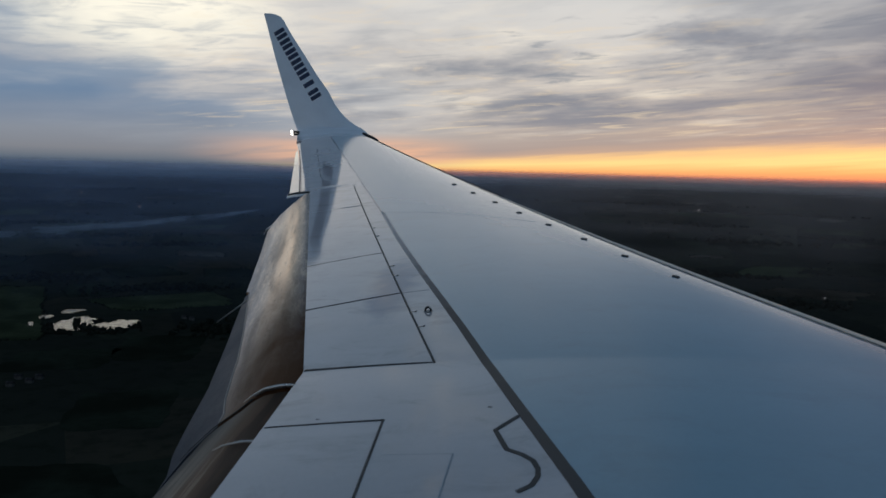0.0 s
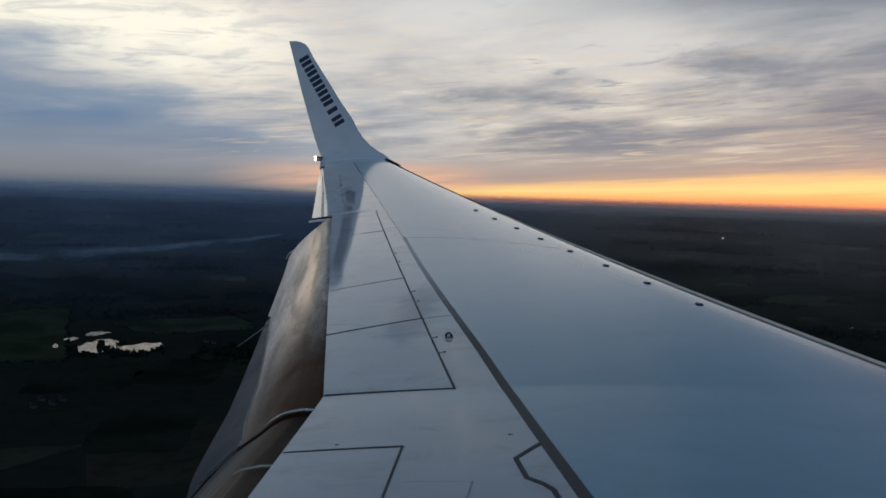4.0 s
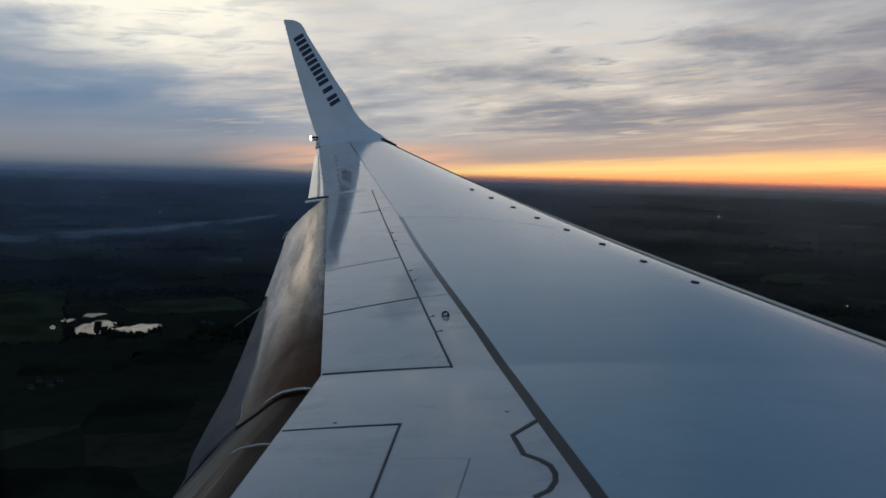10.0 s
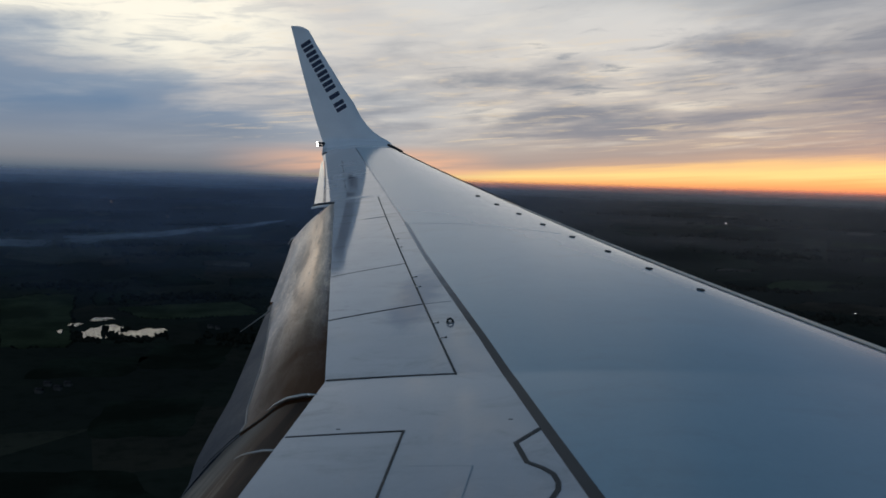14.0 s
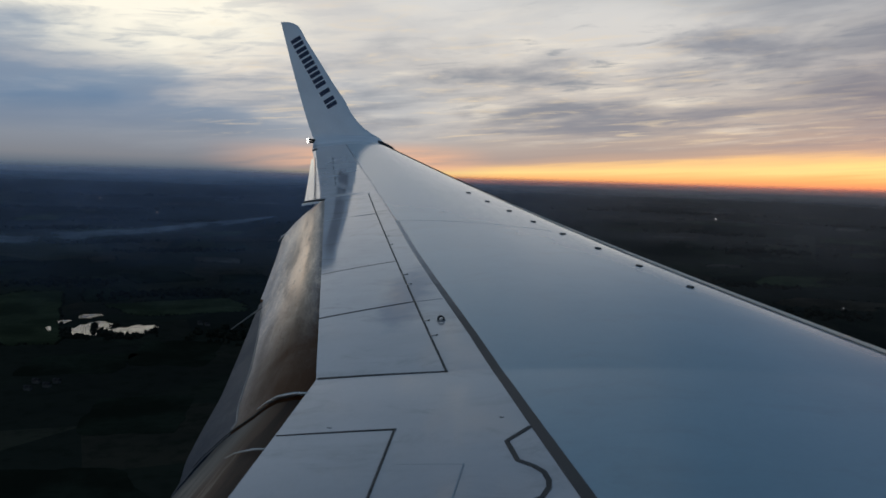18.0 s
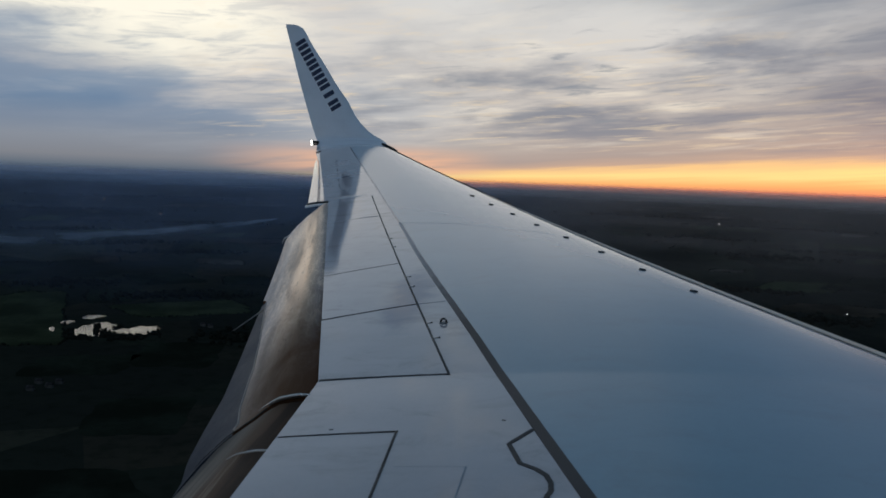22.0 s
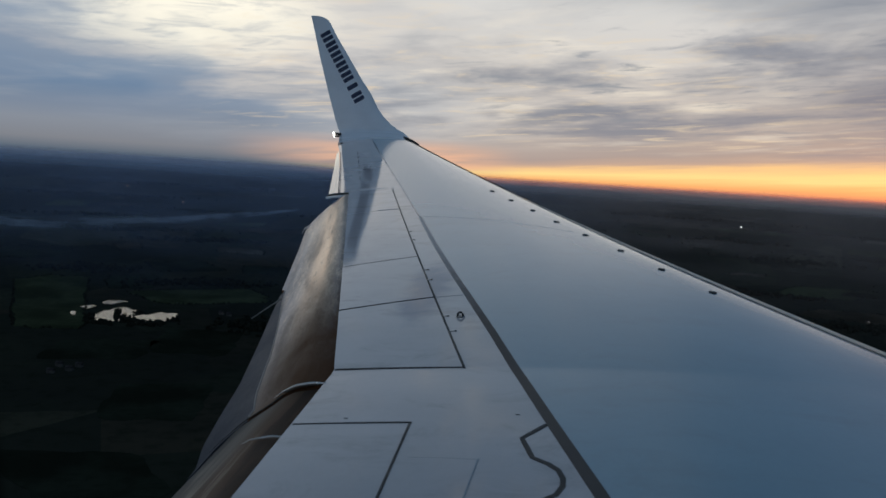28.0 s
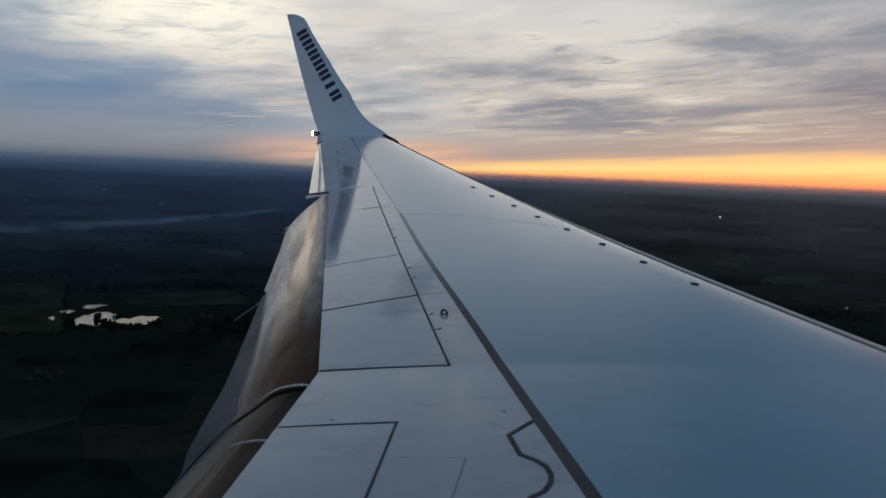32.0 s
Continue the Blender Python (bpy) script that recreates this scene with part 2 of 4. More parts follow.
# bluer wing box, warmer panels: mirrored sky tint is added to the paint difference
WING_WHITE = surface("wing_paint_sky_tint", (0.285, 0.455, 0.555), 0.16, var=0.05, scale=0.8, fine=30, bump=0.008, coat=1.0, grime=0.16)
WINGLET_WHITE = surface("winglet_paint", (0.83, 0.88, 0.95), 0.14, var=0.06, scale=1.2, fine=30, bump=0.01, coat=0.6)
PANEL_WHITE = surface("panel_paint_sky_tint", (0.70, 0.63, 0.63), 0.06, var=0.06, scale=1.5, fine=40, bump=0.022, coat=1.0, grime=0.45, blot=(-0.82, 7.35, 0.22, 0.95), wave=4.0)
SEALANT = surface("dark_sealant", (0.035, 0.036, 0.038), 0.55, var=0.2, scale=4, fine=80)
FAINT = surface("faint_sealant", (0.36, 0.38, 0.42), 0.2, var=0.1, coat=0.5)
FAINTER = surface("skin_joint", (0.35, 0.40, 0.45), 0.2, var=0.1)
FAINTEST = surface("faint_joint", (0.52, 0.51, 0.53), 0.1, var=0.1, coat=0.8)
BROWN = surface("grimy_sealant", (0.40, 0.38, 0.35), 0.45, var=0.3, scale=5, fine=50)
SEAM = surface("grimy_joint", (0.27, 0.255, 0.245), 0.2, var=0.35, scale=3, fine=30, coat=1.0)
BAY = surface("bay_primer", (0.03, 0.03, 0.03), 0.8, var=0.2)
DARK_EDGE = surface("dark_edge", (0.045, 0.032, 0.025), 0.6, spec=0.2, var=0.3, scale=7, fine=60)
BARE = surface("bare_metal", (0.36, 0.33, 0.30), 0.8, spec=0.1, var=0.12, scale=6, fine=90)
# glow mirrored in the bare slat is put into its warm base colour
SLAT = surface("slat_metal_glow_tint", (0.88, 0.76, 0.62), 0.5, spec=0.4, var=0.10, scale=5, fine=70)
STEEL = surface("steel", (0.88, 0.84, 0.79), 0.25, metal=0.6, var=0.1, scale=9)
DULL = surface("dull_metal", (0.30, 0.30, 0.30), 0.45, metal=0.5, var=0.15, scale=9)
NAVY = surface("navy_paint", (0.016, 0.03, 0.085), 0.35, var=0.1)
BLACK = surface("black_trim", (0.006, 0.007, 0.009), 0.9, var=0.2, bump=0, spec=0.0)
HULL = surface("hull_paint", (0.7, 0.7, 0.7), 0.3, var=0.05, scale=1)
LENS_DARK = surface("dark_lens", (0.02, 0.02, 0.022), 0.6, var=0.1, spec=0.2)
LIGHT_WHITE = lamp_glass("white_light", (1.0, 0.95, 0.85), 4.0)
LIGHT_FAR = lamp_glass("far_light", (1.0, 0.93, 0.8), 5.0)
LIGHT_AMBER = lamp_glass("amber_light", (1.0, 0.6, 0.3), 0.25)


def greying_stripe():
    """Dark sealant that turns grey and glossier along the outer wing."""
    m, n, b = material("greying_sealant")
    pos = n.add("ShaderNodeTexCoord").outputs["Object"]
    s = n.add("ShaderNodeSeparateXYZ")
    n.link(pos, s.inputs[0])
    grain = n.noise(pos, 7.0, 4)
    greyed = n.step(n.math("ADD", s.outputs[1], n.math("MULTIPLY", n.math("SUBTRACT", grain, 0.5), 1.2)), 6.4, 9.8, 0.0, 0.86)
    n.link(n.mix(greyed, n.mix(grain, (0.028, 0.029, 0.031, 1), (0.046, 0.047, 0.05, 1)), (0.36, 0.42, 0.46, 1)), b.inputs["Base Color"])
    b.inputs["Roughness"].default_value, b.inputs["Coat Roughness"].default_value = 0.5, 0.15
    n.link(n.math("MULTIPLY", greyed, 0.6), b.inputs["Coat Weight"])
    return m


STRIPE = greying_stripe()


def flap_metal(name, inner=False):
    """Soot-browned flap skin: streaks across the flap, grey towards the rear edge, shade painted dark along the front
    edge. The inner flap is darker, with pale and dark lines along its length.
    """
    m, n, b = material(name)
    uv = n.add("ShaderNodeUVMap").outputs[0]
    sep_uv = n.add("ShaderNodeSeparateXYZ")
    n.link(uv, sep_uv.inputs[0])
    metres = n.scaled(uv, 0.65, 6.0, 1)
    streak = n.noise(n.scaled(metres, 8.0, 0.9, 1, (0, 0, 0), (0, 0, 0.12)), 1.0, 4, 0.5, 0.5)
    folds = n.noise(n.scaled(metres, 17.0, 2.4, 1, (5, 2, 0), (0, 0, 0.3)), 1.0, 3, 0.55, 0.5)
    cloud = n.noise(n.scaled(uv, 1.6, 5.0, 1, (3, 1, 0)), 2.0, 6, 0.6, 1.0)
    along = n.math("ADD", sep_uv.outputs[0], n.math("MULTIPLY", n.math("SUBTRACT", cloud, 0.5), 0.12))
    # dark front stop is painted shade beside the wing edge; bright band mid-flap
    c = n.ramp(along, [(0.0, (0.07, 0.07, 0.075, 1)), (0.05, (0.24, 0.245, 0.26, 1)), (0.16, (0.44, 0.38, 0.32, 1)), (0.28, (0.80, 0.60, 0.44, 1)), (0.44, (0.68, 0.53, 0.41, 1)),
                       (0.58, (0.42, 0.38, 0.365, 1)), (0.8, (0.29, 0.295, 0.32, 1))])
    c = n.mix(n.math("MULTIPLY", n.step(folds, 0.5, 0.7), 0.35), c, (0.88, 0.74, 0.60, 1))
    # thin wrinkles across the skin, their glints and dark sides put into the colour
    crease = n.noise(n.scaled(metres, 20.0, 4.0, 1, (2, 9, 0), (0, 0, 0.45)), 1.0, 2, 0.5, 0.6)
    c = n.mix(n.math("MULTIPLY", n.step(n.math("ABSOLUTE", n.math("SUBTRACT", crease, 0.5)), 0.035, 0.0), 0.3), c, (0.92, 0.80, 0.66, 1))
    c = n.mix(n.math("MULTIPLY", n.step(n.math("ABSOLUTE", n.math("SUBTRACT", crease, 0.62)), 0.03, 0.0), 0.4), c, (0.16, 0.13, 0.11, 1))
    c = n.mix(n.math("MULTIPLY", n.step(streak, 0.48, 0.28), 0.4), c, (0.19, 0.155, 0.13, 1))
    # paler towards the tip
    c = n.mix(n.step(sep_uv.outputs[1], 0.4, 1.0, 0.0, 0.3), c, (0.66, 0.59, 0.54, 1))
    # darker and duller towards the inboard end
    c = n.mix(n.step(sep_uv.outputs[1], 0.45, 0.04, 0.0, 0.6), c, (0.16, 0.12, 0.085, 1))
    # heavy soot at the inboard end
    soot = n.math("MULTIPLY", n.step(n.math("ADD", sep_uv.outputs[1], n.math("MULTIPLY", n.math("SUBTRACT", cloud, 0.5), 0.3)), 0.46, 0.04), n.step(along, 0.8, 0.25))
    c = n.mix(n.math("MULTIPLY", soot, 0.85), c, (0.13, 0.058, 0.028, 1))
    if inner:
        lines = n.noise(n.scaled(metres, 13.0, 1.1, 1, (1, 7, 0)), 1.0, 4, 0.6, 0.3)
        # the same painted shade darkens the front edge here
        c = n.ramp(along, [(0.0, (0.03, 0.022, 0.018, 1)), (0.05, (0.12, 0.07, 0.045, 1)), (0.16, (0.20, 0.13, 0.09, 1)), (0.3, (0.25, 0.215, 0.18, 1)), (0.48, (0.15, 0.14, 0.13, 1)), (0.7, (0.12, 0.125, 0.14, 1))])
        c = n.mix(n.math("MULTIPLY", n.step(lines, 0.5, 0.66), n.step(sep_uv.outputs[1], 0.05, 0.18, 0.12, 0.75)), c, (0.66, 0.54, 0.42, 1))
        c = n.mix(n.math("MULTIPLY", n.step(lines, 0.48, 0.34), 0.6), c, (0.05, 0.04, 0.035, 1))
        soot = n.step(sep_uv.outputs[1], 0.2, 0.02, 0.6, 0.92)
    n.link(c, b.inputs["Base Color"])
    clean = n.math("SUBTRACT", 1.0, soot)
    n.link(n.math("MULTIPLY", clean, 0.8), b.inputs["Metallic"])
    n.link(n.math("MULTIPLY", clean, 0.3), b.inputs["Specular IOR Level"])
    n.link(n.math("ADD", n.math("MULTIPLY", soot, 0.35), n.step(streak, 0.3, 0.7, 0.46, 0.28)), b.inputs["Roughness"])
    bp = n.add("ShaderNodeBump")
    bp.inputs["Strength"].default_value, bp.inputs["Distance"].default_value = 0.24, 0.009
    n.link(n.math("ADD", n.math("MULTIPLY", streak, 0.35), n.math("MULTIPLY", folds, 0.6)), bp.inputs["Height"])
    n.link(bp.outputs[0], b.inputs["Normal"])
    return m


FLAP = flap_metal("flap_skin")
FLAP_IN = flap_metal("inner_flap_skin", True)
FLAP_GREY = surface("aft_flap_skin", (0.052, 0.062, 0.08), 0.5, spec=0.2, metal=0.0, var=0.12, scale=2, fine=30)

# ---------------------------------------------------------------- mesh helpers


def mesh_ob(name, bm, mat, parent=None, label="", smooth=True):
    me = bpy.data.meshes.new(name)
    bmesh.ops.recalc_face_normals(bm, faces=bm.faces)
    bm.to_mesh(me)
    bm.free()
    if smooth:
        me.shade_smooth()
        me.set_sharp_from_angle(angle=radians(38))
    me.materials.append(mat)
    ob = new(name, me)
    if parent:
        ob.parent = parent
    return tagged(ob, label)


def part(name, bm, mat, parent, label="", smooth=True):
    return mesh_ob(name, bm, mat, parent, label, smooth)


def thing(name, label, category, at=(0, 0, 0), group="", kind=""):
    ob = new(name)
    ob.location = at
    ob.empty_display_size = 0.2
    return tagged(ob, label, category, group, kind)


def grid(bm, points, uvs=None):
    """Faces over a table of points (rows of equal length)."""
    vs = [[bm.verts.new(p) for p in row] for row in points]
    for i in range(len(vs) - 1):
        for j in range(len(vs[0]) - 1):
            f = bm.faces.new((vs[i][j], vs[i + 1][j], vs[i + 1][j + 1], vs[i][j + 1]))
            if uvs:
                layer = bm.loops.layers.uv.verify()
                for loop, (a, b) in zip(f.loops, ((i, j), (i + 1, j), (i + 1, j + 1), (i, j + 1))):
                    loop[layer].uv = uvs[a][b]
    return vs


def slab(top, thick, uvs=None):
    """A closed plate under a table of points; thick downwards."""
    bm = bmesh.new()
    a = grid(bm, top, uvs)
    b = grid(bm, [[(p[0], p[1], p[2] - thick) for p in row] for row in top], uvs)
    n, m = len(a), len(a[0])
    rim = [(i, 0) for i in range(n)] + [(n - 1, j) for j in range(1, m)] + [(i, m - 1) for i in range(n - 2, -1, -1)] + [(0, j) for j in range(m - 2, 0, -1)]
    for (i, j), (k, l) in zip(rim, rim[1:] + rim[:1]):
        bm.faces.new((a[i][j], a[k][l], b[k][l], b[i][j]))
    return bm


def loft(rings, caps=True):
    bm = bmesh.new()
    vs = [[bm.verts.new(p) for p in ring] for ring in rings]
    for a, b in zip(vs, vs[1:]):
        for j in range(len(a)):
            k = (j + 1) % len(a)
            bm.faces.new((a[j], a[k], b[k], b[j]))
    if caps:
        bm.faces.new(vs[0])
        bm.faces.new(vs[-1])
    return bm


def between(v, table):
    """Straight interpolation in a table of (v, value)."""
    if v <= table[0][0]:
        return table[0][1]
    for (a, p), (b, q) in zip(table, table[1:]):
        if v <= b:
            return p + (q - p) * (v - a) / (b - a)
    return table[-1][1]


def span(a, b, n):
    return [a + (b - a) * i / (n - 1) for i in range(n)]


# ---------------------------------------------------------------- wing plan
Y_KINK = 5.822


def x_le(y):
    return 6.085 - 0.523 * y


def x_te(y):
    return -1.1151 - 0.2442 * (y - Y_KINK) if y > Y_KINK else -1.1151 + 0.0069 * (y - Y_KINK)


def x_hinge(y):
    if y >= 5.82:
        return -0.38 - 0.2715 * (y - 5.82)
    return between(y, [(5.07, -0.55), (5.82, -0.38)])


def foil(u):
    u = min(1.0, max(0.0, u))
    if u < 0.09:
        k = max(0.0, (u - 0.02) / 0.07)
        blunt = 0.004 * k * k * (3 - 2 * k)
    else:
        blunt = 0.004 * max(0.0, 1 - (u - 0.09) / 0.2) ** 2
    return 0.575 * (0.2969 * math.sqrt(u) - 0.126 * u - 0.3516 * u ** 2 + 0.2843 * u ** 3 - 0.1036 * u ** 4) + 0.01 * math.sin(math.pi * u) + blunt


def chord(y):
    return (x_le(y) - x_te(y)) / 0.8


def z_line(y):
    q = y - 1.5
    return -1.8253 + 0.1086 * q + 0.0033 * q * q


def washout(x, y):
    """The rear of the outer wing droops a little more."""
    k = min(1.0, max(0.0, (y - 9.0) / 4.0))
    q = min(2.0, max(0.0, x_spar(y) + 0.6 - x))
    return -0.016 * k * k * (3 - 2 * k) * (q * q - 0.6)


def z_top(x, y):
    c = chord(y)
    return z_line(y) + c * foil((x_le(y) - x) / c) + washout(x, y)


def on(x, y, lift=0.0):
    return (x, y, z_top(x, y) + lift)


SPAR = [(0.53, 3.4), (0.277, 4.425), (0.102, 5.065), (-0.058, 5.656), (-0.27, 6.405), (-0.448, 7.001), (-0.677, 7.754), (-0.966, 8.721), (-1.348, 10.077)]
SPAR_OUT = [(-1.36, 10.1), (-2.11, 12.56), (-3.31, 16.3)]


def x_spar(y):
    """The rear spar line, which the sealant stripe follows."""
    return between(y, sorted((b, a) for a, b in SPAR + SPAR_OUT))


AIR = (0, 0, ALT)
wing = thing("aircraft_wing", "white glossy airliner wing with dark sealant lines and lowered flaps", "aircraft wing", AIR)


def spread(n, power=2.0):
    return [(i / (n - 1)) ** power for i in range(n)]


# wing box: nose to the spoiler hinge, or to the aileron gap further out
def aileron_line(y):
    """How far the aileron's front edge lies behind the flap line."""
    return between(y, [(11.76, 0.135), (13.5, 0.165), (15.27, 0.22), (16.2, 0.285)])


def box_aft(y):
    if 5.04 < y < 5.86:
        return x_te(y)
    if y > 15.27:
        return x_te(y) - aileron_line(y)
    return x_hinge(y) + 0.006 if y < 11.76 else x_te(y) - aileron_line(y)


rings = []
for y in sorted(set(span(1.75, 16.4, 60) + [5.03, 5.05, 5.09, 5.12, 5.79, 5.83, 5.85, 5.87, 11.755, 11.765, 15.26, 15.28])):
    c, le, aft = chord(y), x_le(y), box_aft(y)
    h = (le - x_hinge(y) - 0.006) / c if y < 11.9 else (le - aft) / c * 0.8
    a = max(h, (le - aft) / c)
    m = min(h * 0.98, (le - x_spar(y)) / c)
    us = [m * k for k in spread(26)] + [m + (h - m) * k for k in span(0, 1, 7)[1:]] + [h + (a - h) * k for k in span(0, 1, 7)[1:]]
    top = [on(le - c * u, y) for u in us]
    low = [(le - c * u, y, min(z_line(y) - 0.45 * c * foil(u), z_top(le - c * u, y) - 0.012)) for u in us[1:]]
    rings.append(top + low[::-1])
bm = loft(rings)
bmesh.ops.remove_doubles(bm, verts=bm.verts, dist=1e-4)
bmesh.ops.dissolve_degenerate(bm, dist=1e-5, edges=bm.edges)
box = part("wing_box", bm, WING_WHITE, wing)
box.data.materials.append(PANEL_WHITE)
# skin behind the spar takes the warmer panel tint
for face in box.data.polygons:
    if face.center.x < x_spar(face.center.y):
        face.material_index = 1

# dark bay floor under the trailing panels
rows = []
for y in span(1.75, 11.75, 40):
    a, b = x_hinge(y) + 0.02, x_te(y) + 0.03
    rows.append([on(a + (b - a) * k, y, -0.045) for k in span(0, 1, 6)])
part("spoiler_bay", slab(rows, 0.03), BAY, wing, "dark bay under the spoilers")


def panel(name, corners, label="", mat=PANEL_WHITE, lift=0.0, gap=0.005, nose=True, tilt=0.0):
    """A trailing panel: corners are hinge inboard, hinge outboard, rear outboard, rear inboard in plan."""
    a, b, c, d = [Vector(p) for p in corners]
    mid = (a + b + c + d) / 4
    pts = []
    for i in span(0, 1, 12):
        row = []
        for j in span(0, 1, 8):
            p = (a.lerp(b, i)).lerp(d.lerp(c, i), j)
            q = Vector((p.x, p.y))
            if i in (0, 1):
                q.y += gap if i == 0 else -gap
            if j == 0 and nose:
                q.x -= gap
            row.append((q.x, q.y, z_top(q.x, q.y) + lift + tilt * j))
        pts.append(row)
    return part(name, slab(pts, 0.016), mat, wing, label)


def rear(y):
    return (x_te(y), y)


def hinge(y):
    return (x_hinge(y), y)


panel("ground_spoiler", [hinge(2.4), hinge(5.07), rear(5.08), rear(2.4)], lift=0.001)
panel("spoiler", [hinge(5.83), hinge(7.18), rear(6.94), rear(5.85)], lift=0.0005, tilt=0.001)
panel("spoiler", [hinge(7.18), hinge(8.38), rear(8.12), rear(6.94)], lift=0.0005, tilt=0.001)
panel("spoiler", [hinge(8.38), hinge(10.5), rear(10.36), rear(8.12)])
panel("spoiler", [hinge(10.5), hinge(11.775), rear(11.74), rear(10.36)], lift=0.0008, gap=0.001)

# slats along the nose


def slat_depth(y):
    return between(y, [(6, 0.106), (8.5, 0.106), (12, 0.083), (16, 0.052)])


for y0, y1 in ((2.6, 5.6), (5.62, 8.6), (8.62, 11.9), (11.92, 15.9)):
    rings = []
    for y in span(y0, y1, 14):
        c, le = chord(y), x_le(y)
        prof = []
        for k in span(0, 1, 12):
            u = slat_depth(y) * k * k
            prof.append((le - c * u + 0.012 * (1 - k), y, z_line(y) + c * foil(u) + 0.009 - 0.003 * k))
        prof += [(le - c * 0.035, y, z_line(y) + c * foil(0.035) - 0.02), (le - c * 0.025, y, z_line(y) + c * foil(0.025) - 0.02), (le - c * 0.012, y, z_line(y) - 0.02 - 0.4 * c * foil(0.012)), (le + 0.012, y, z_line(y) - 0.02)]
        rings.append(prof)
    part("leading_edge_slat", loft(rings), SLAT, wing, "bare metal slat along the wing nose")


def line_strip(name, pts, width, mat, lift=0.003, label="", taper=1.0, owner=None):
    """A painted or sealed line laid on the wing skin through plan points."""
    fine = []
    for (a, b) in zip(pts, pts[1:]):
        n = max(2, int(math.dist(a, b) / 0.06))
        fine += [(a[0] + (b[0] - a[0]) * i / n, a[1] + (b[1] - a[1]) * i / n) for i in range(n)]
    fine.append(pts[-1])
    rows = []
    for i, p in enumerate(fine):
        a, b = fine[max(0, i - 1)], fine[min(len(fine) - 1, i + 1)]
        t = Vector((b[0] - a[0], b[1] - a[1])).normalized()
        nx, ny = -t.y, t.x
        wide = width * (1 + (taper - 1) * i / (len(fine) - 1))
        rows.append([on(p[0] + nx * wide * k, p[1] + ny * wide * k, lift) for k in (-0.5, 0.5)])
    return part(name, slab(rows, 0.004), mat, owner or wing, label)


line_strip("sealant_stripe", SPAR, 0.058, STRIPE, label="broad dark sealant stripe", taper=0.62)
line_strip("sealant_seam", SPAR_OUT, 0.016, FAINT, label="thin grey skin seam")
line_strip("sealant_seam", [(-2.11 - 0.3209 * (y - 12.56), y) for y in span(14.95, 16.3, 5)], 0.013, SEALANT, 0.0045, "thin dark skin seam", taper=0.7)
line_strip("hatch_outline", [(0.075, 5.06), (-0.03, 4.91), (0.02, 4.72), (0.085, 4.665), (0.125, 4.61), (0.142, 4.54), (0.14, 4.48), (0.115, 4.41), (0.06, 4.36)], 0.022, SEALANT,
           label="dark sealed outline of a hatch")
for y0, y1, wide, mat, grow in ((7.18, 6.94, 0.009, SEALANT, 2.1), (8.38, 8.12, 0.010, SEAM, 0.8)):
    line_strip("panel_seam", [hinge(y0), rear(y1)], wide, mat, 0.0035, taper=grow)
line_strip("panel_seam", [hinge(10.5), (x_hinge(10.5) * 0.6 + x_te(10.36) * 0.4, 10.44)], 0.009, FAINT, 0.0035, taper=0.4)
line_strip("panel_seam", [hinge(5.83), (x_te(5.85) + 0.01, 5.842)], 0.011, SEALANT, 0.0035, taper=1.7)
line_strip("panel_seam", [hinge(5.08), (x_te(5.08) + 0.01, 5.085)], 0.011, SEALANT, 0.004, taper=0.45)
line_strip("hinge_gap", [hinge(5.085), (x_hinge(5.07), 5.06), hinge(2.6)], 0.0105, SEALANT, 0.004)
line_strip("hinge_gap", [hinge(5.82), hinge(11.74)], 0.013, SEALANT, 0.004, taper=0.8)
line_strip("skin_seam", [(-1.33, 10.07), (-0.88, 10.0), (-0.39, 9.87), (0.3, 9.7)], 0.003, WING_WHITE, 0.001)
line_strip("skin_seam", [(-0.2, 4.7), (-0.23, 4.3)], 0.006, FAINTER)
line_strip("skin_seam", [(-0.5, 4.72), (-0.2, 4.7)], 0.002, FAINTEST, 0.0005)


line_strip("slat_gap", [(x_le(y) - (slat_depth(y) + 0.0045) * chord(y), y) for y in span(3.0, 15.9, 16)], 0.016, BROWN, 0.003, "thin brown gap behind the slats", taper=0.25)


def disc(x, y, r, h, mat, name, label="", lift=0.0, dome=0.0, steps=20, owner=None):
    rings = []
    prof = [(r, 0.0), (r, h * 0.7), (r * 0.9, h)] + ([(r * 0.6, h + dome * 0.7), (r * 0.25, h + dome)] if dome else [(r * 0.3, h)])
    for rr, hh in prof:
        rings.append([(x + rr * math.cos(a), y + rr * math.sin(a), z_top(x + rr * math.cos(a), y + rr * math.sin(a)) + hh + lift) for a in span(0, 2 * math.pi * (1 - 1 / steps), steps)])
    return part(name, loft(rings), mat, owner or wing, label)


for x, y in ((-0.7, 11.84), (-0.43, 11.29), (-0.15, 10.75), (0.12, 10.18), (0.41, 9.61), (0.71, 9.02), (1.0, 8.39), (1.3, 7.75)):
    plug = disc(x, y, 0.031, 0.008, SEALANT, "access_plug", "small dark round plug")
    disc(x, y, 0.014, 0.009, BARE, "plug_screw", owner=plug)
cap = (-0.51, 6.73)
cap_ob = disc(*cap, 0.03, 0.004, DULL, "filler_cap", "grey round filler cap with an upright ring")
for y, l in ((7.92, 0.035), (7.63, 0.03), (6.73, 0.035), (6.43, 0.04), (9.0, 0.025), (9.35, 0.025)):
    fit = line_strip("hinge_fitting", [(x_hinge(y) - 0.004, y), (x_hinge(y) + l, y + 0.01)], 0.007, STEEL, 0.005, "small bright hinge fitting")
    disc(x_hinge(y) + l, y + 0.01, 0.0065, 0.006, SEALANT, "bolt", owner=fit)
line_strip("skin_seam", [(x_hinge(7.18) + 0.01, 7.18), (x_hinge(7.18) + 0.2, 7.22)], 0.006, FAINT, 0.002)
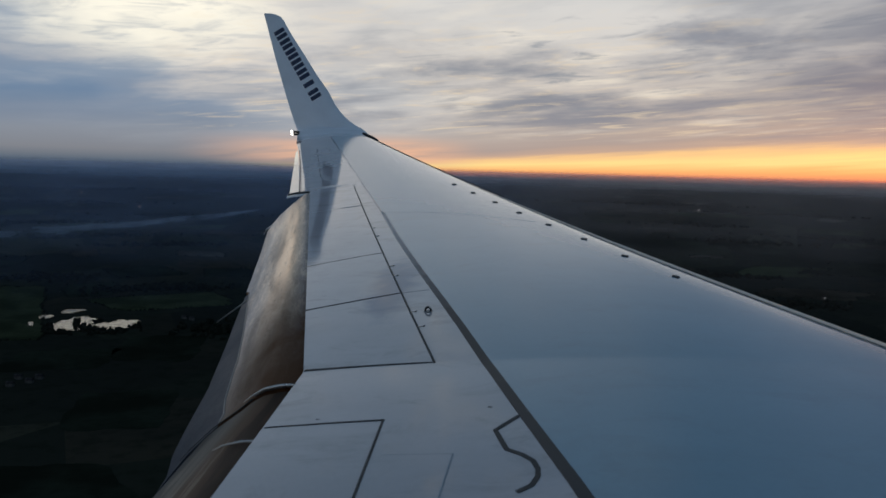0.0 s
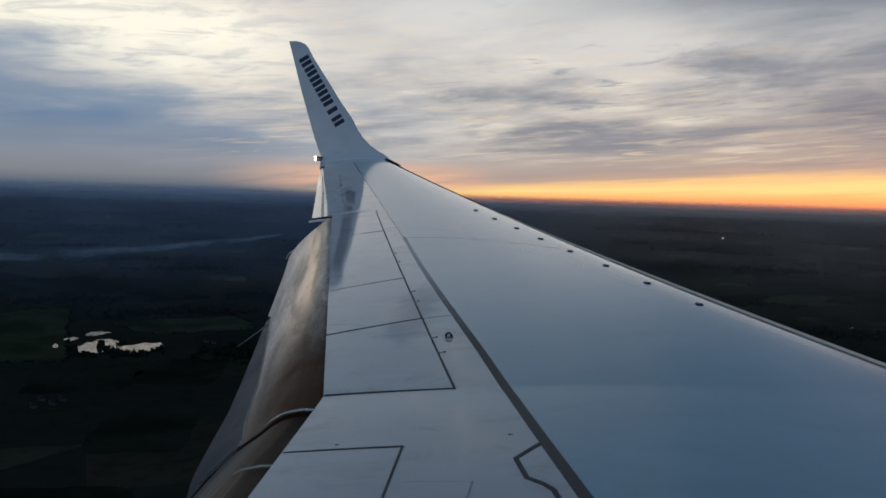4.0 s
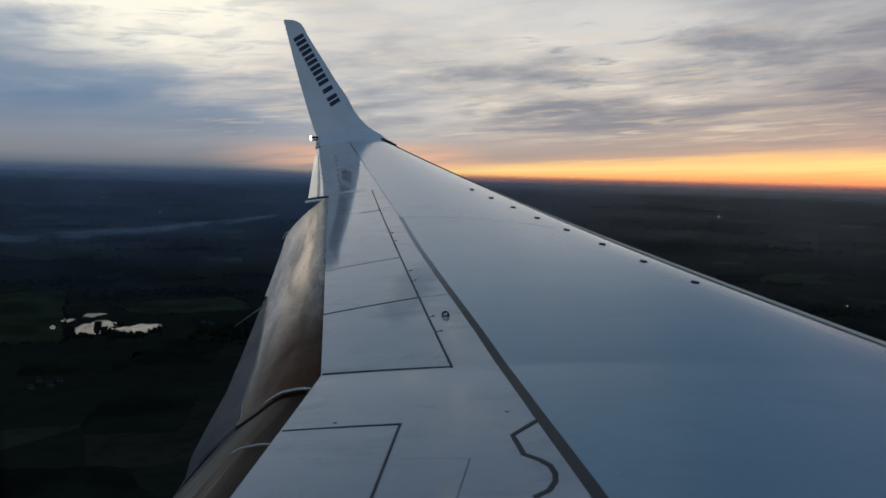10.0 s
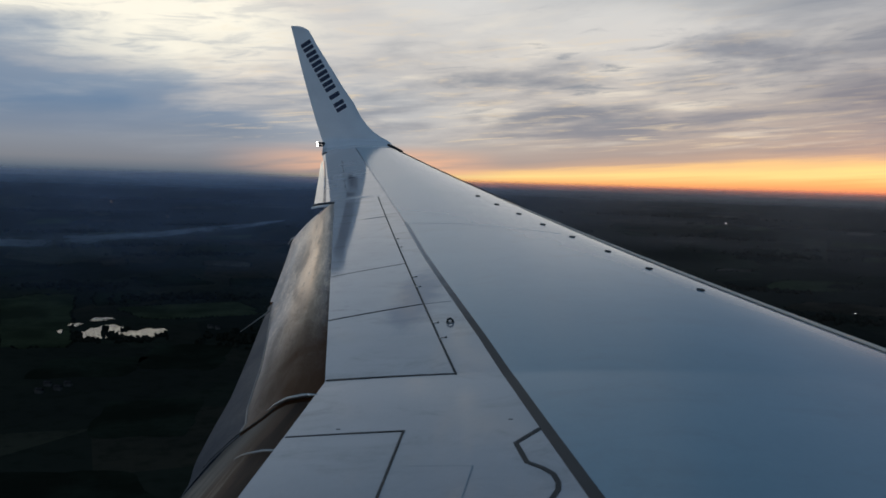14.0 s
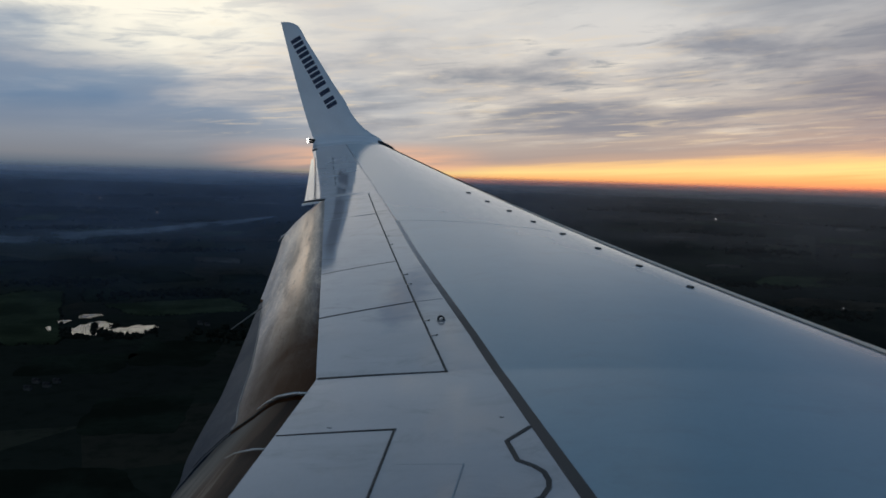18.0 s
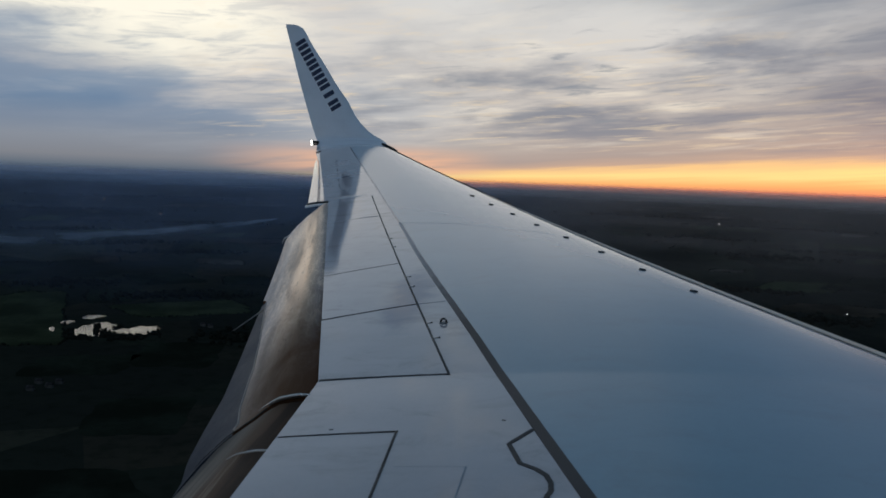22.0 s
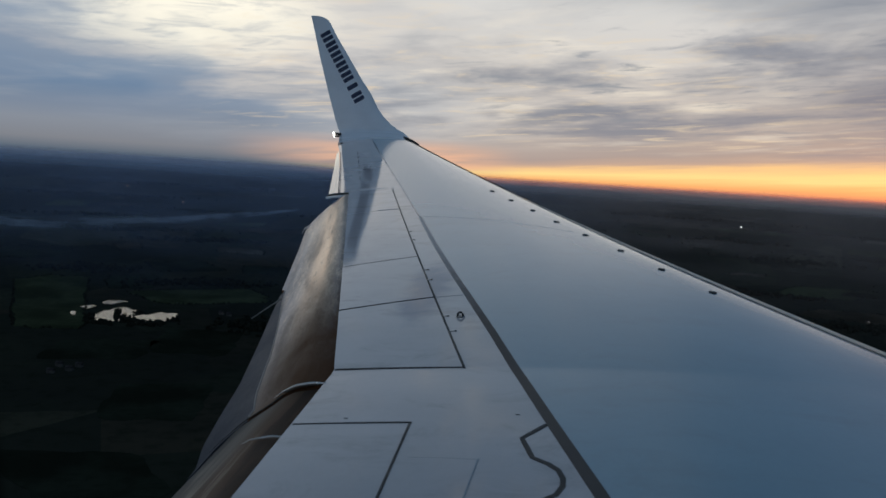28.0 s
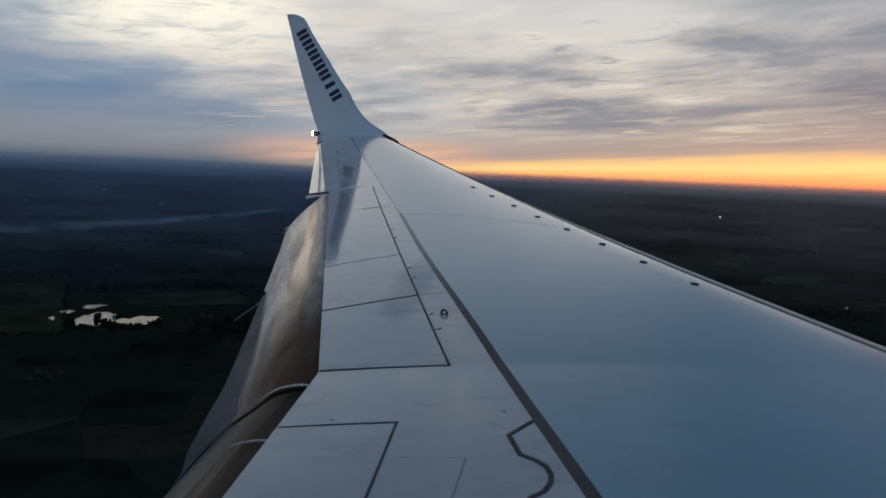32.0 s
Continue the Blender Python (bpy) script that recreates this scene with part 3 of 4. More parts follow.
for p, q in (((-0.05, 5.17), (-0.07, 5.175)), ((-0.86, 5.14), (-0.88, 5.142))):
    line_strip("scuff_mark", [p, q], 0.005, SEALANT, 0.002, "small dark scuff")
for k in range(6):
    y = 15.1 - k * 0.45
    line_strip("vent_slot", [(-3.28 + 0.264 * (15.1 - y), y), (-3.28 + 0.264 * (15.1 - y) + 0.06, y - 0.24)], 0.014, SEALANT)

# aileron
rows = []
for y in span(11.78, 15.3, 24):
    a, b = x_te(y) - aileron_line(y) - 0.012, x_te(y) - between(y, [(15.2, 0.275), (16.2, 0.302)])
    rows.append([(a + (b - a) * k, y, z_top(x_te(y) - 0.12, y) - 0.012 - 0.05 * k) for k in span(0, 1, 6)])
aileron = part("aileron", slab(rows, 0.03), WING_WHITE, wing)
line_strip("aileron_seam", [(x_te(y) - aileron_line(y) + 0.012, y) for y in span(11.8, 15.25, 12)], 0.010, SEALANT, 0.004, owner=aileron)
rows = [[(x_te(y) + 0.12 - 0.42 * k, y, z_top(x_te(y) - 0.1, y) - 0.01 - 0.05 * k * k) for k in span(0, 1, 6)] for y in (11.62, 11.68)]
part("aileron_gap", slab([[(p[0], p[1] + 0.07, p[2] + 0.04) for p in row] for row in rows], 0.03), SEALANT, aileron, "dark gap at the aileron end")
part("aileron_end_rib", slab([[(p[0], p[1] - 0.01, p[2] + 0.012) for p in row] for row in rows], 0.022), WINGLET_WHITE, aileron, "pale metal rib at the aileron end")

# ---------------------------------------------------------------- flaps
SECTION = [(0.0, -0.02), (0.06, -0.025), (0.14, -0.045), (0.2, -0.08), (0.26, -0.13), (0.39, -0.22), (0.52, -0.33), (0.69, -0.50)]
SECTION_IN = [(-0.25, -0.06)] + SECTION


def flap_scale(y):
    return between(y, [(5.6, 1.13), (5.8, 1.14), (6.0, 1.145), (6.3, 1.06), (6.7, 0.97), (7.4, 0.915), (8.1, 0.875), (9.0, 0.815), (10, 0.77), (11.1, 0.74), (11.45, 0.58), (11.62, 0.33)])


def droop(y, a):
    """How much steeper the rear of the flap hangs towards its inboard end."""
    return 1 + between(y, [(5.64, 0.16), (6.0, 0.05), (6.3, 0.0)]) * max(0.0, a / 0.69) ** 2


def section(k):
    """Point at fraction k of the flap section."""
    s = k * (len(SECTION_IN) - 1)
    i = min(int(s), len(SECTION_IN) - 2)
    f = s - i
    a, b = SECTION_IN[i], SECTION_IN[i + 1]
    return a[0] + (b[0] - a[0]) * f, a[1] + (b[1] - a[1]) * f


def flap(name, y0, y1, from_k, to_k, mat, drop=0.0, n=40, label="", scale=flap_scale, thick=0.03):
    rows, uvs = [], []
    for i, y in enumerate(span(y0, y1, n)):
        s, x0 = scale(y), x_te(y)
        z0 = z_top(x0, y)
        row, uv = [], []
        for k in span(from_k(y), to_k(y), 18):
            a, b = section(k)
            s2 = s if a > 0 else 1.0
            row.append((x0 - a * s2, y, z0 + b * s2 * droop(y, a) - drop))
            uv.append((max(0.0, a / 0.69), (y - 5.66) / 6) if y > 5.65 else (max(0.0, a / 0.69) * 0.72, (5.64 - y) / 10 + 0.04))
        rows.append(row)
        uvs.append(uv)
    return part(name, slab(rows, thick, uvs), mat, wing, label)


def aft_start(y):
    return between(y, [(5.66, 0.74), (6.4, 0.81), (8.6, 0.96)])


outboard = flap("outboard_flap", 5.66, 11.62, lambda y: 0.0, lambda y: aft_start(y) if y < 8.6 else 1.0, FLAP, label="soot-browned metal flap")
flap("aft_flap", 5.66, 8.6, aft_start, lambda y: 1.0, FLAP_GREY, 0.012, label="grey rear flap segment")
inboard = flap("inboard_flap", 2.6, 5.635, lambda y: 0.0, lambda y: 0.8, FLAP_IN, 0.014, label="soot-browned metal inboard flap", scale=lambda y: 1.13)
flap("aft_flap", 2.6, 5.635, lambda y: 0.8, lambda y: 1.0, FLAP_GREY, 0.028, label="grey rear flap segment", scale=lambda y: 1.13)


def tube(pts, r, mat, name, parent, label="", taper=1.0, steps=8, swell=0.0):
    rings = []
    pts = [Vector(p) for p in pts]
    for i, p in enumerate(pts):
        t = (pts[min(i + 1, len(pts) - 1)] - pts[max(i - 1, 0)]).normalized()
        a = t.orthogonal().normalized()
        b = t.cross(a)
        rr = r * (1 + (taper - 1) * i / (len(pts) - 1)) * (1 + swell * math.sin(math.pi * i / (len(pts) - 1)))
        rings.append([p + (a * math.cos(q) + b * math.sin(q)) * rr for q in span(0, 2 * math.pi * (1 - 1 / steps), steps)])
    return part(name, loft(rings), mat, parent, label)


def flap_rib(y, k0, k1, r, lift, scale, drop=0.0, mat=STEEL, label="", owner=None, taper=0.35, swell=0.0):
    z0 = z_top(x_te(y), y)
    pts = []
    for k in span(k0, k1, 14):
        a, b = section(k)
        pts.append((x_te(y) - a * scale, y, z0 + b * scale * droop(y, a) + lift - drop))
    return tube(pts, r, mat, "flap_end_seal", owner or wing, label, taper, 8, swell)


flap_rib(5.66, 0.12, 0.5, 0.007, 0.010, 1.15, mat=DULL, label="dull metal plate under the flap end seal", owner=outboard, taper=0.8, swell=0.8)
flap_rib(5.635, 0.12, 0.58, 0.006, 0.022, 1.15, swell=1.0, label="bright curved metal seal at the flap end", owner=outboard)
flap_rib(5.635, 0.5, 0.9, 0.0045, 0.002, 1.14, mat=SEALANT, label="dark gap seal at the flap end", owner=outboard)
flap_rib(5.0, 0.12, 0.46, 0.0045, 0.013, 1.14, 0.014, swell=1.0, label="bright curved metal seal strip", owner=inboard)
# pale lip where the rear segment meets the flap
lip = []
for y in span(5.68, 8.55, 24):
    a, b = section(aft_start(y))
    lip.append((x_te(y) - a * flap_scale(y), y, z_top(x_te(y), y) + b * flap_scale(y) * droop(y, a) + 0.002))
tube(lip, 0.006, DULL, "flap_lip", outboard, "thin pale metal lip along the flap", 0.8)
# thin dark tube along the nose of the outer wing
tube([on(x_le(y) - 0.05 * chord(y), y, 0.008) for y in span(11.4, 16.45, 30)], 0.004, DARK_EDGE, "nose_line", wing, "thin dark line along the wing nose", 2.2)
# static wick behind the flap
tube([(-2.18, 8.07, -1.13), (-2.41, 7.98, -1.31)], 0.007, BARE, "static_wick", outboard, "thin static discharge rod", 0.5)
y = 11.12
p = Vector((x_te(y) - 0.69 * flap_scale(y), y, z_top(x_te(y), y) - 0.5 * flap_scale(y)))
tube([p + Vector((0.05, 0, 0.04)), p + Vector((-0.02, 0, 0.0)), p + Vector((-0.06, 0.0, -0.07))], 0.011, STEEL, "static_wick", outboard, "thin static discharge rod", 0.5)
# upright ring on the filler cap
arch = [Vector((cap[0], cap[1], z_top(*cap) + 0.011)) + Vector((0.018 * math.sin(a), -0.004, 0.018 * math.cos(a))) for a in span(-2.0, 2.0, 15)]
tube(arch, 0.007, SEALANT, "cap_ring", cap_ob, "small dark upright ring")

# ---------------------------------------------------------------- winglet
TAIL = [(0.76, -4.14), (1.0, -4.24), (1.37, -4.38), (1.78, -4.53), (2.21, -4.68), (2.67, -4.83), (3.04, -4.955)]
NOSE = [(0.79, -2.85), (0.86, -2.99), (0.95, -3.13), (1.09, -3.28), (1.25, -3.41), (1.5, -3.555), (1.83, -3.81), (2.22, -4.08), (2.67, -4.40), (2.9, -4.54), (2.97, -4.60), (3.02, -4.70), (3.04, -4.8)]


def leaf_ring(nose, tail, lean, rel, n=14):
    """A thin aerofoil between two points, its upper side turned inboard by lean degrees."""
    nose, tail = Vector(nose), Vector(tail)
    c = (tail - nose).length
    up_way = Vector((0, -math.sin(radians(lean)), math.cos(radians(lean))))
    us = [(i / (n - 1)) ** 1.7 for i in range(n)]
    top = [nose.lerp(tail, u) + up_way * c * foil(u) * rel for u in us]
    low = [nose.lerp(tail, u) - up_way * c * (foil(u) * rel * 0.6 + 0.004) for u in us[1:]]
    return top + low[::-1]


rings = []
for y, lean in ((16.39, 6), (16.6, 10), (16.75, 18)):
    extra = {16.39: 0.0, 16.6: 0.0, 16.75: 0.012}[y]
    rings.append(leaf_ring((x_le(y), y, z_line(y) + extra), (x_te(y) - 0.28, y, z_line(y) + extra), lean, 1.0))
rings.append(leaf_ring((-2.69, 16.84, 0.672), (-4.085, 16.85, 0.68), 28, 0.9))
rings.append(leaf_ring((-2.73, 16.91, 0.705), (-4.105, 16.92, 0.71), 42, 0.8))
rings.append(leaf_ring((-2.78, 16.95, 0.745), (-4.12, 16.955, 0.745), 54, 0.68))
for z, lean in ((0.79, 60), (0.86, 72), (0.95, 77), (1.09, 78), (1.25, 78), (1.5, 78), (1.83, 78), (2.22, 78), (2.67, 78), (2.9, 78), (2.97, 78), (3.02, 78), (3.04, 78)):
    y = 16.99 + 0.21 * (z - 0.679) - 0.02
    rings.append(leaf_ring((between(z, NOSE), y, z), (between(z, TAIL), y, z), lean, 0.55))
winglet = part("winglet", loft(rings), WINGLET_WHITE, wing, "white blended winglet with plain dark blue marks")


def on_winglet(x, z):
    """Point on the inboard face of the winglet."""
    a, b = between(z, NOSE), between(z, TAIL)
    u = (a - x) / (a - b)
    return (x, 16.97 + 0.21 * (z - 0.679) - (a - b) * foil(u) * 0.55 * math.sin(radians(78)) - 0.006, z)


# row of plain dark blue shapes that runs down the winglet
for k in range(7):
    f0 = k / 7
    f1 = f0 + (0.055 if k == 5 else 0.118)
    f0, f1 = (f0 + 0.03, f1 + 0.03) if k == 5 else (f0, f1)
    strokes = [(f0, f1)] if k == 5 else [(f0, f0 + 0.05), (f1 - 0.05, f1)]
    for g0, g1 in strokes:
        rows = []
        for f in span(g0, g1, 3):
            px, pz = -4.725 + 0.885 * f, 2.65 - 1.38 * f
            rows.append([on_winglet(px + 0.18 * q, pz + 0.12 * q) for q in span(0, 1, 4)])
        bm = bmesh.new()
        grid(bm, rows)
        grid(bm, [[(p[0], p[1] + 0.004, p[2]) for p in row] for row in rows])
        part("mark", bm, NAVY, winglet, "plain dark blue painted bar")

# lights on the wing tip
tip_light = thing("tail_position_light", "small white lit lamp on the rear wing tip", "aircraft light", AIR)
tube([(-4.04, 16.80, 0.69), (-4.165, 16.80, 0.695)], 0.024, LENS_DARK, "housing", tip_light, "dark grey lamp housing", 0.8, 12)
bm = bmesh.new()
bmesh.ops.create_uvsphere(bm, u_segments=12, v_segments=8, radius=0.024, matrix=pose(-4.182, 16.80, 0.700))
part("lens", bm, LIGHT_WHITE, tip_light, "lit white lens")
bm = bmesh.new()
bmesh.ops.create_uvsphere(bm, u_segments=12, v_segments=8, radius=0.022, matrix=pose(-4.176, 16.80, 0.648))
part("lens", bm, LIGHT_WHITE, tip_light, "lit white lens")
tube([(-4.05, 16.80, 0.645), (-4.16, 16.80, 0.648)], 0.018, LENS_DARK, "bracket", tip_light, "dark grey lamp bracket", 1.0, 10)
front_light = thing("forward_position_light", "dark glazed lamp fairing on the wing tip nose", "aircraft light", AIR)
rings = []
for k in span(0, 1, 10):
    y = 16.38 + 0.6 * k
    r = 0.006 + 0.03 * math.sin(math.pi * min(1, max(0.02, k))) ** 0.7
    cx, cz = x_le(y) + 0.04 - 0.2 * k, z_line(y) + 0.04 + 0.06 * k
    rings.append([(cx + r * 1.5 * math.cos(a), y, cz + r * 0.8 * math.sin(a)) for a in span(0, 2 * math.pi * 11 / 12, 12)])
part("lens_cover", loft(rings), LENS_DARK, front_light, "dark lens cover")

# ---------------------------------------------------------------- cabin and hull
R_HULL, Z_HULL = 1.74, -0.30
WX0, WX1, WZ0, WZ1 = -0.45, 0.42, -0.45, 0.42
th0, th1 = math.asin((WZ0 - Z_HULL) / R_HULL), math.asin((WZ1 - Z_HULL) / R_HULL)
xs = [-7, -5, -3, -1.5, WX0, WX1, 1.5, 3, 5, 7, 9]
ts = sorted([th0, th1] + [th1 + (2 * math.pi - (th1 - th0)) * k / 40 for k in range(1, 40)])
hull = thing("wall_hull", "white airliner fuselage side with a cabin window opening", "fuselage", AIR, kind="structure")
bm = bmesh.new()
for rr in (R_HULL, R_HULL - 0.04):
    vs = [[bm.verts.new((x, rr * math.cos(t), Z_HULL + rr * math.sin(t))) for t in ts] for x in xs]
    for i in range(len(xs) - 1):
        for j in range(len(ts)):
            k = (j + 1) % len(ts)
            if xs[i] == WX0 and abs(ts[j] - th0) < 1e-6:
                continue
            bm.faces.new((vs[i][j], vs[i + 1][j], vs[i + 1][k], vs[i][k]))
    for row in (vs[0], vs[-1]):
        bm.faces.new(row)
part("skin", bm, HULL, hull)


def round_rect(n, x0, x1, z0, z1, r, lean=0.0):
    pts = []
    for cx, cz, a0 in ((x1 - r, z1 - r, 0), (x0 + r, z1 - r, 90), (x0 + r, z0 + r, 180), (x1 - r, z0 + r, 270)):
        for k in range(n):
            a = radians(a0 + 90 * k / (n - 1))
            x, z = cx + r * math.cos(a), cz + r * math.sin(a)
            pts.append((x - lean * (z + 0.06), z))
    return pts


frame_ob = thing("window_1", "dark cabin window surround with rounded corners", "window", AIR, kind="structure")
outer = round_rect(8, WX0 - 0.01, WX1 + 0.01, WZ0 - 0.01, WZ1 + 0.01, 0.02)
inner = round_rect(8, -0.162, 0.24, -0.24, 0.2, 0.09, 0.13)
wide = round_rect(8, -0.24, 0.32, -0.30, 0.26, 0.1, 0.13)
ring_pts = [[(x, 1.76, z) for x, z in outer], [(x, 1.70, z) for x, z in inner], [(x, 1.695, z) for x, z in inner], [(x, 1.62, z) for x, z in wide], [(x, 1.60, z) for x, z in outer]]
bm = loft(ring_pts + [ring_pts[0]], caps=False)
bmesh.ops.remove_doubles(bm, verts=bm.verts, dist=1e-5)
part("window_frame", bm, BLACK, frame_ob)

# ---------------------------------------------------------------- land
R_FLAT, R_FAR = 2400.0, 4850.0


def land_height(r):
    k = min(1.0, max(0.0, (r - R_FLAT) / (R_FAR - R_FLAT)))
    return (ALT - 24) * k ** 1.6


def land_radius(dip):
    """Distance at which the land is seen dip degrees under the horizon."""
    t, lo, hi = math.tan(radians(dip)), 200.0, R_FAR
    for _ in range(40):
        mid = (lo + hi) / 2
        if (ALT - land_height(mid)) / mid > t:
            lo = mid
        else:
            hi = mid
    return lo


def land(az, dip, lift=0.0):
    r = land_radius(dip)
    return Vector((r * math.sin(radians(az)), 1.5 + r * math.cos(radians(az)), land_height(r) + lift))


def soil_material():
    m, n, b = material("farmland")
    pos = n.add("ShaderNodeTexCoord").outputs["Object"]
    vor = n.add("ShaderNodeTexVoronoi")
    n.link(n.scaled(pos, 0.0042, 0.0028, 0.0, (0, 0, 0), (0, 0, 0.4)), vor.inputs["Vector"])
    vor.inputs["Scale"].default_value = 1.0
    pick = n.add("ShaderNodeSeparateColor")
    n.link(vor.outputs["Color"], pick.inputs[0])
    c = n.ramp(pick.outputs[0], [(0.0, (0.020, 0.023, 0.019, 1)), (0.35, (0.027, 0.030, 0.023, 1)), (0.6, (0.035, 0.040, 0.027, 1)), (0.8, (0.042, 0.036, 0.027, 1)), (1.0, (0.054, 0.056, 0.039, 1))])
    big, small = n.noise(pos, 0.0016, 5, 0.6), n.noise(pos, 0.03, 4, 0.6)
    c = n.mix(n.math("MULTIPLY", n.step(big, 0.4, 0.62), 0.75), c, (0.019, 0.021, 0.018, 1))
    c = n.mix(n.math("MULTIPLY", n.step(small, 0.45, 0.7), 0.5), c, (0.012, 0.016, 0.011, 1))
    n.link(c, b.inputs["Base Color"])
    b.inputs["Roughness"].default_value = 1.0
    b.inputs["Specular IOR Level"].default_value = 0.0
    return m


def plain_land(name, col, var=0.35, scale=0.02):
    m, n, b = material(name)
    pos = n.add("ShaderNodeTexCoord").outputs["Object"]
    big, small = n.noise(pos, scale * 0.3, 4), n.noise(pos, scale * 3, 3)
    c = n.mix(n.step(big, 0.35, 0.65), tuple(x * (1 - var) for x in col) + (1,), tuple(x * (1 + var) for x in col) + (1,))
    c = n.mix(n.math("MULTIPLY", n.step(small, 0.4, 0.7), var), c, tuple(x * 0.5 for x in col) + (1,))
    n.link(c, b.inputs["Base Color"])
    b.inputs["Roughness"].default_value = 1.0
    b.inputs["Specular IOR Level"].default_value = 0.0
    return m


SOIL = soil_material()
GRASS = plain_land("pasture", (0.041, 0.050, 0.028))
STUBBLE = plain_land("stubble", (0.043, 0.037, 0.027))
CROP = plain_land("winter_crop", (0.019, 0.024, 0.017))
PALE = plain_land("pale_stubble", (0.075, 0.068, 0.055))
LEAVES = plain_land("dark_leaves", (0.022, 0.024, 0.018), 0.4, 0.3)
WALLS = plain_land("rendered_walls", (0.09, 0.088, 0.082), 0.2, 0.5)
ROOFS = plain_land("slate_roofs", (0.05, 0.045, 0.045), 0.3, 0.6)
m_water, n_w, b_w = material("pond_water")
b_w.inputs["Base Color"].default_value = (0.012, 0.016, 0.018, 1)
b_w.inputs["Roughness"].default_value, b_w.inputs["IOR"].default_value = 0.1, 1.33
ripple = n_w.add("ShaderNodeBump")
ripple.inputs["Strength"].default_value, ripple.inputs["Distance"].default_value = 0.02, 0.5
n_w.link(n_w.noise(n_w.add("ShaderNodeTexCoord").outputs["Object"], 0.15, 3), ripple.inputs["Height"])
n_w.link(ripple.outputs[0], b_w.inputs["Normal"])


def veil(name, col, density, top_soft, low_soft, scale, col2=None, lumpy=1.0):
    """Thin sheet for mist and haze: tinted, lets most of the view through, patchy and soft at its edges (UV)."""
    m = bpy.data.materials.new(name)
    m.use_nodes = True
    n = Nodes(m.node_tree)
    uv = n.add("ShaderNodeUVMap").outputs[0]
    s = n.add("ShaderNodeSeparateXYZ")
    n.link(uv, s.inputs[0])
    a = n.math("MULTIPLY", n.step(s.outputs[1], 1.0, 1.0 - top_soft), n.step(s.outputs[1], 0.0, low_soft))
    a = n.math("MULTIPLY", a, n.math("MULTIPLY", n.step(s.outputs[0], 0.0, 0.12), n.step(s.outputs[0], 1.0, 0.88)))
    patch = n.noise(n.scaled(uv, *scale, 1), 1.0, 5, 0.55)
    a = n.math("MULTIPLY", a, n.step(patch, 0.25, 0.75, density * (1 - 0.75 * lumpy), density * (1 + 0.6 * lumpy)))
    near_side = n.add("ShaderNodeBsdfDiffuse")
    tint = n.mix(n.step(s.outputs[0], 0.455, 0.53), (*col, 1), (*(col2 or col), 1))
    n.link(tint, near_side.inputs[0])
    through_light = n.add("ShaderNodeBsdfTranslucent")
    n.link(tint, through_light.inputs[0])
    white = n.add("ShaderNodeMixShader")
    white.inputs[0].default_value = 0.6
    n.link(near_side.outputs[0], white.inputs[1])
    n.link(through_light.outputs[0], white.inputs[2])
    clear = n.add("ShaderNodeBsdfTransparent")
    mix = n.add("ShaderNodeMixShader")
    n.link(a, mix.inputs[0])
    n.link(clear.outputs[0], mix.inputs[1])
    n.link(white.outputs[0], mix.inputs[2])
    n.link(mix.outputs[0], n.add("ShaderNodeOutputMaterial").inputs[0])
    return m


# blue to warm grey: the low glow's light on the haze is put into colour
HAZE = veil("haze_sheet", (0.33, 0.48, 0.78), 0.155, 0.1, 0.85, (46, 7), (0.50, 0.465, 0.475))
HAZE_FAR = veil("far_haze_sheet", (0.46, 0.61, 0.84), 0.75, 0.55, 0.6, (12, 2), (0.78, 0.72, 0.74), 0.4)
MIST = veil("river_mist", (0.66, 0.74, 0.86), 0.55, 0.55, 0.5, (14, 2.5))

# one sheet of land out to the horizon
bm = bmesh.new()
rs = [1.0] + [150 * (R_FAR / 150) ** (k / 70) for k in range(71)]
rows = [[Vector((r * math.sin(a), 1.5 + r * math.cos(a), land_height(r))) for a in span(0, 2 * math.pi, 181)] for r in rs]
grid(bm, rows)
bmesh.ops.remove_doubles(bm, verts=bm.verts, dist=0.01)
tagged(mesh_ob("ground", bm, SOIL), "dark winter farmland reaching to the horizon", "farmland", kind="structure")


def patch_of_land(name, az, dip, half_az, half_dip, mat, label, category, lift=0.5, wobble=0.10, seed=0, square=0.92, kind="", group=""):
    """A field or pond lying on the land, with an uneven outline."""
    rnd = random.Random(seed)
    ph = [rnd.uniform(0, 6.28) for _ in range(4)]
    sides = [(math.cos(b), math.sin(b) * rnd.uniform(0.85, 1.2)) for b in (rnd.uniform(-0.4, 0.4), rnd.uniform(1.2, 2.0))]
    edge = []
    for k in range(40):
        a = 2 * math.pi * k / 40
        c, s = math.cos(a), math.sin(a)
        f = (1 - square) + square * min(1 / max(1e-3, abs(q1 * c + q2 * s)) for q1, q2 in sides)
        f *= 1 + wobble * (0.5 * math.sin(2 * a + ph[0]) + 0.35 * math.sin(3 * a + ph[1]) + 0.3 * math.sin(7 * a + ph[2]) + 0.2 * math.sin(13 * a + ph[3]))
        edge.append((az + half_az * f * c, dip - half_dip * f * s))
    bm = bmesh.new()
    mid = bm.verts.new(land(az, dip, lift))
    inner = [bm.verts.new(land(az + (p - az) * 0.5, dip + (q - dip) * 0.5, lift)) for p, q in edge]
    rim = [bm.verts.new(land(p, q, lift)) for p, q in edge]
    low = [bm.verts.new(land(p, q, lift - 2.0)) for p, q in edge]
    for k in range(40):
        j = (k + 1) % 40
        bm.faces.new((mid, inner[k], inner[j]))
        bm.faces.new((inner[k], rim[k], rim[j], inner[j]))
        bm.faces.new((rim[k], low[k], low[j], rim[j]))
    return tagged(mesh_ob(name, bm, mat, smooth=False), label, category, group, kind), edge


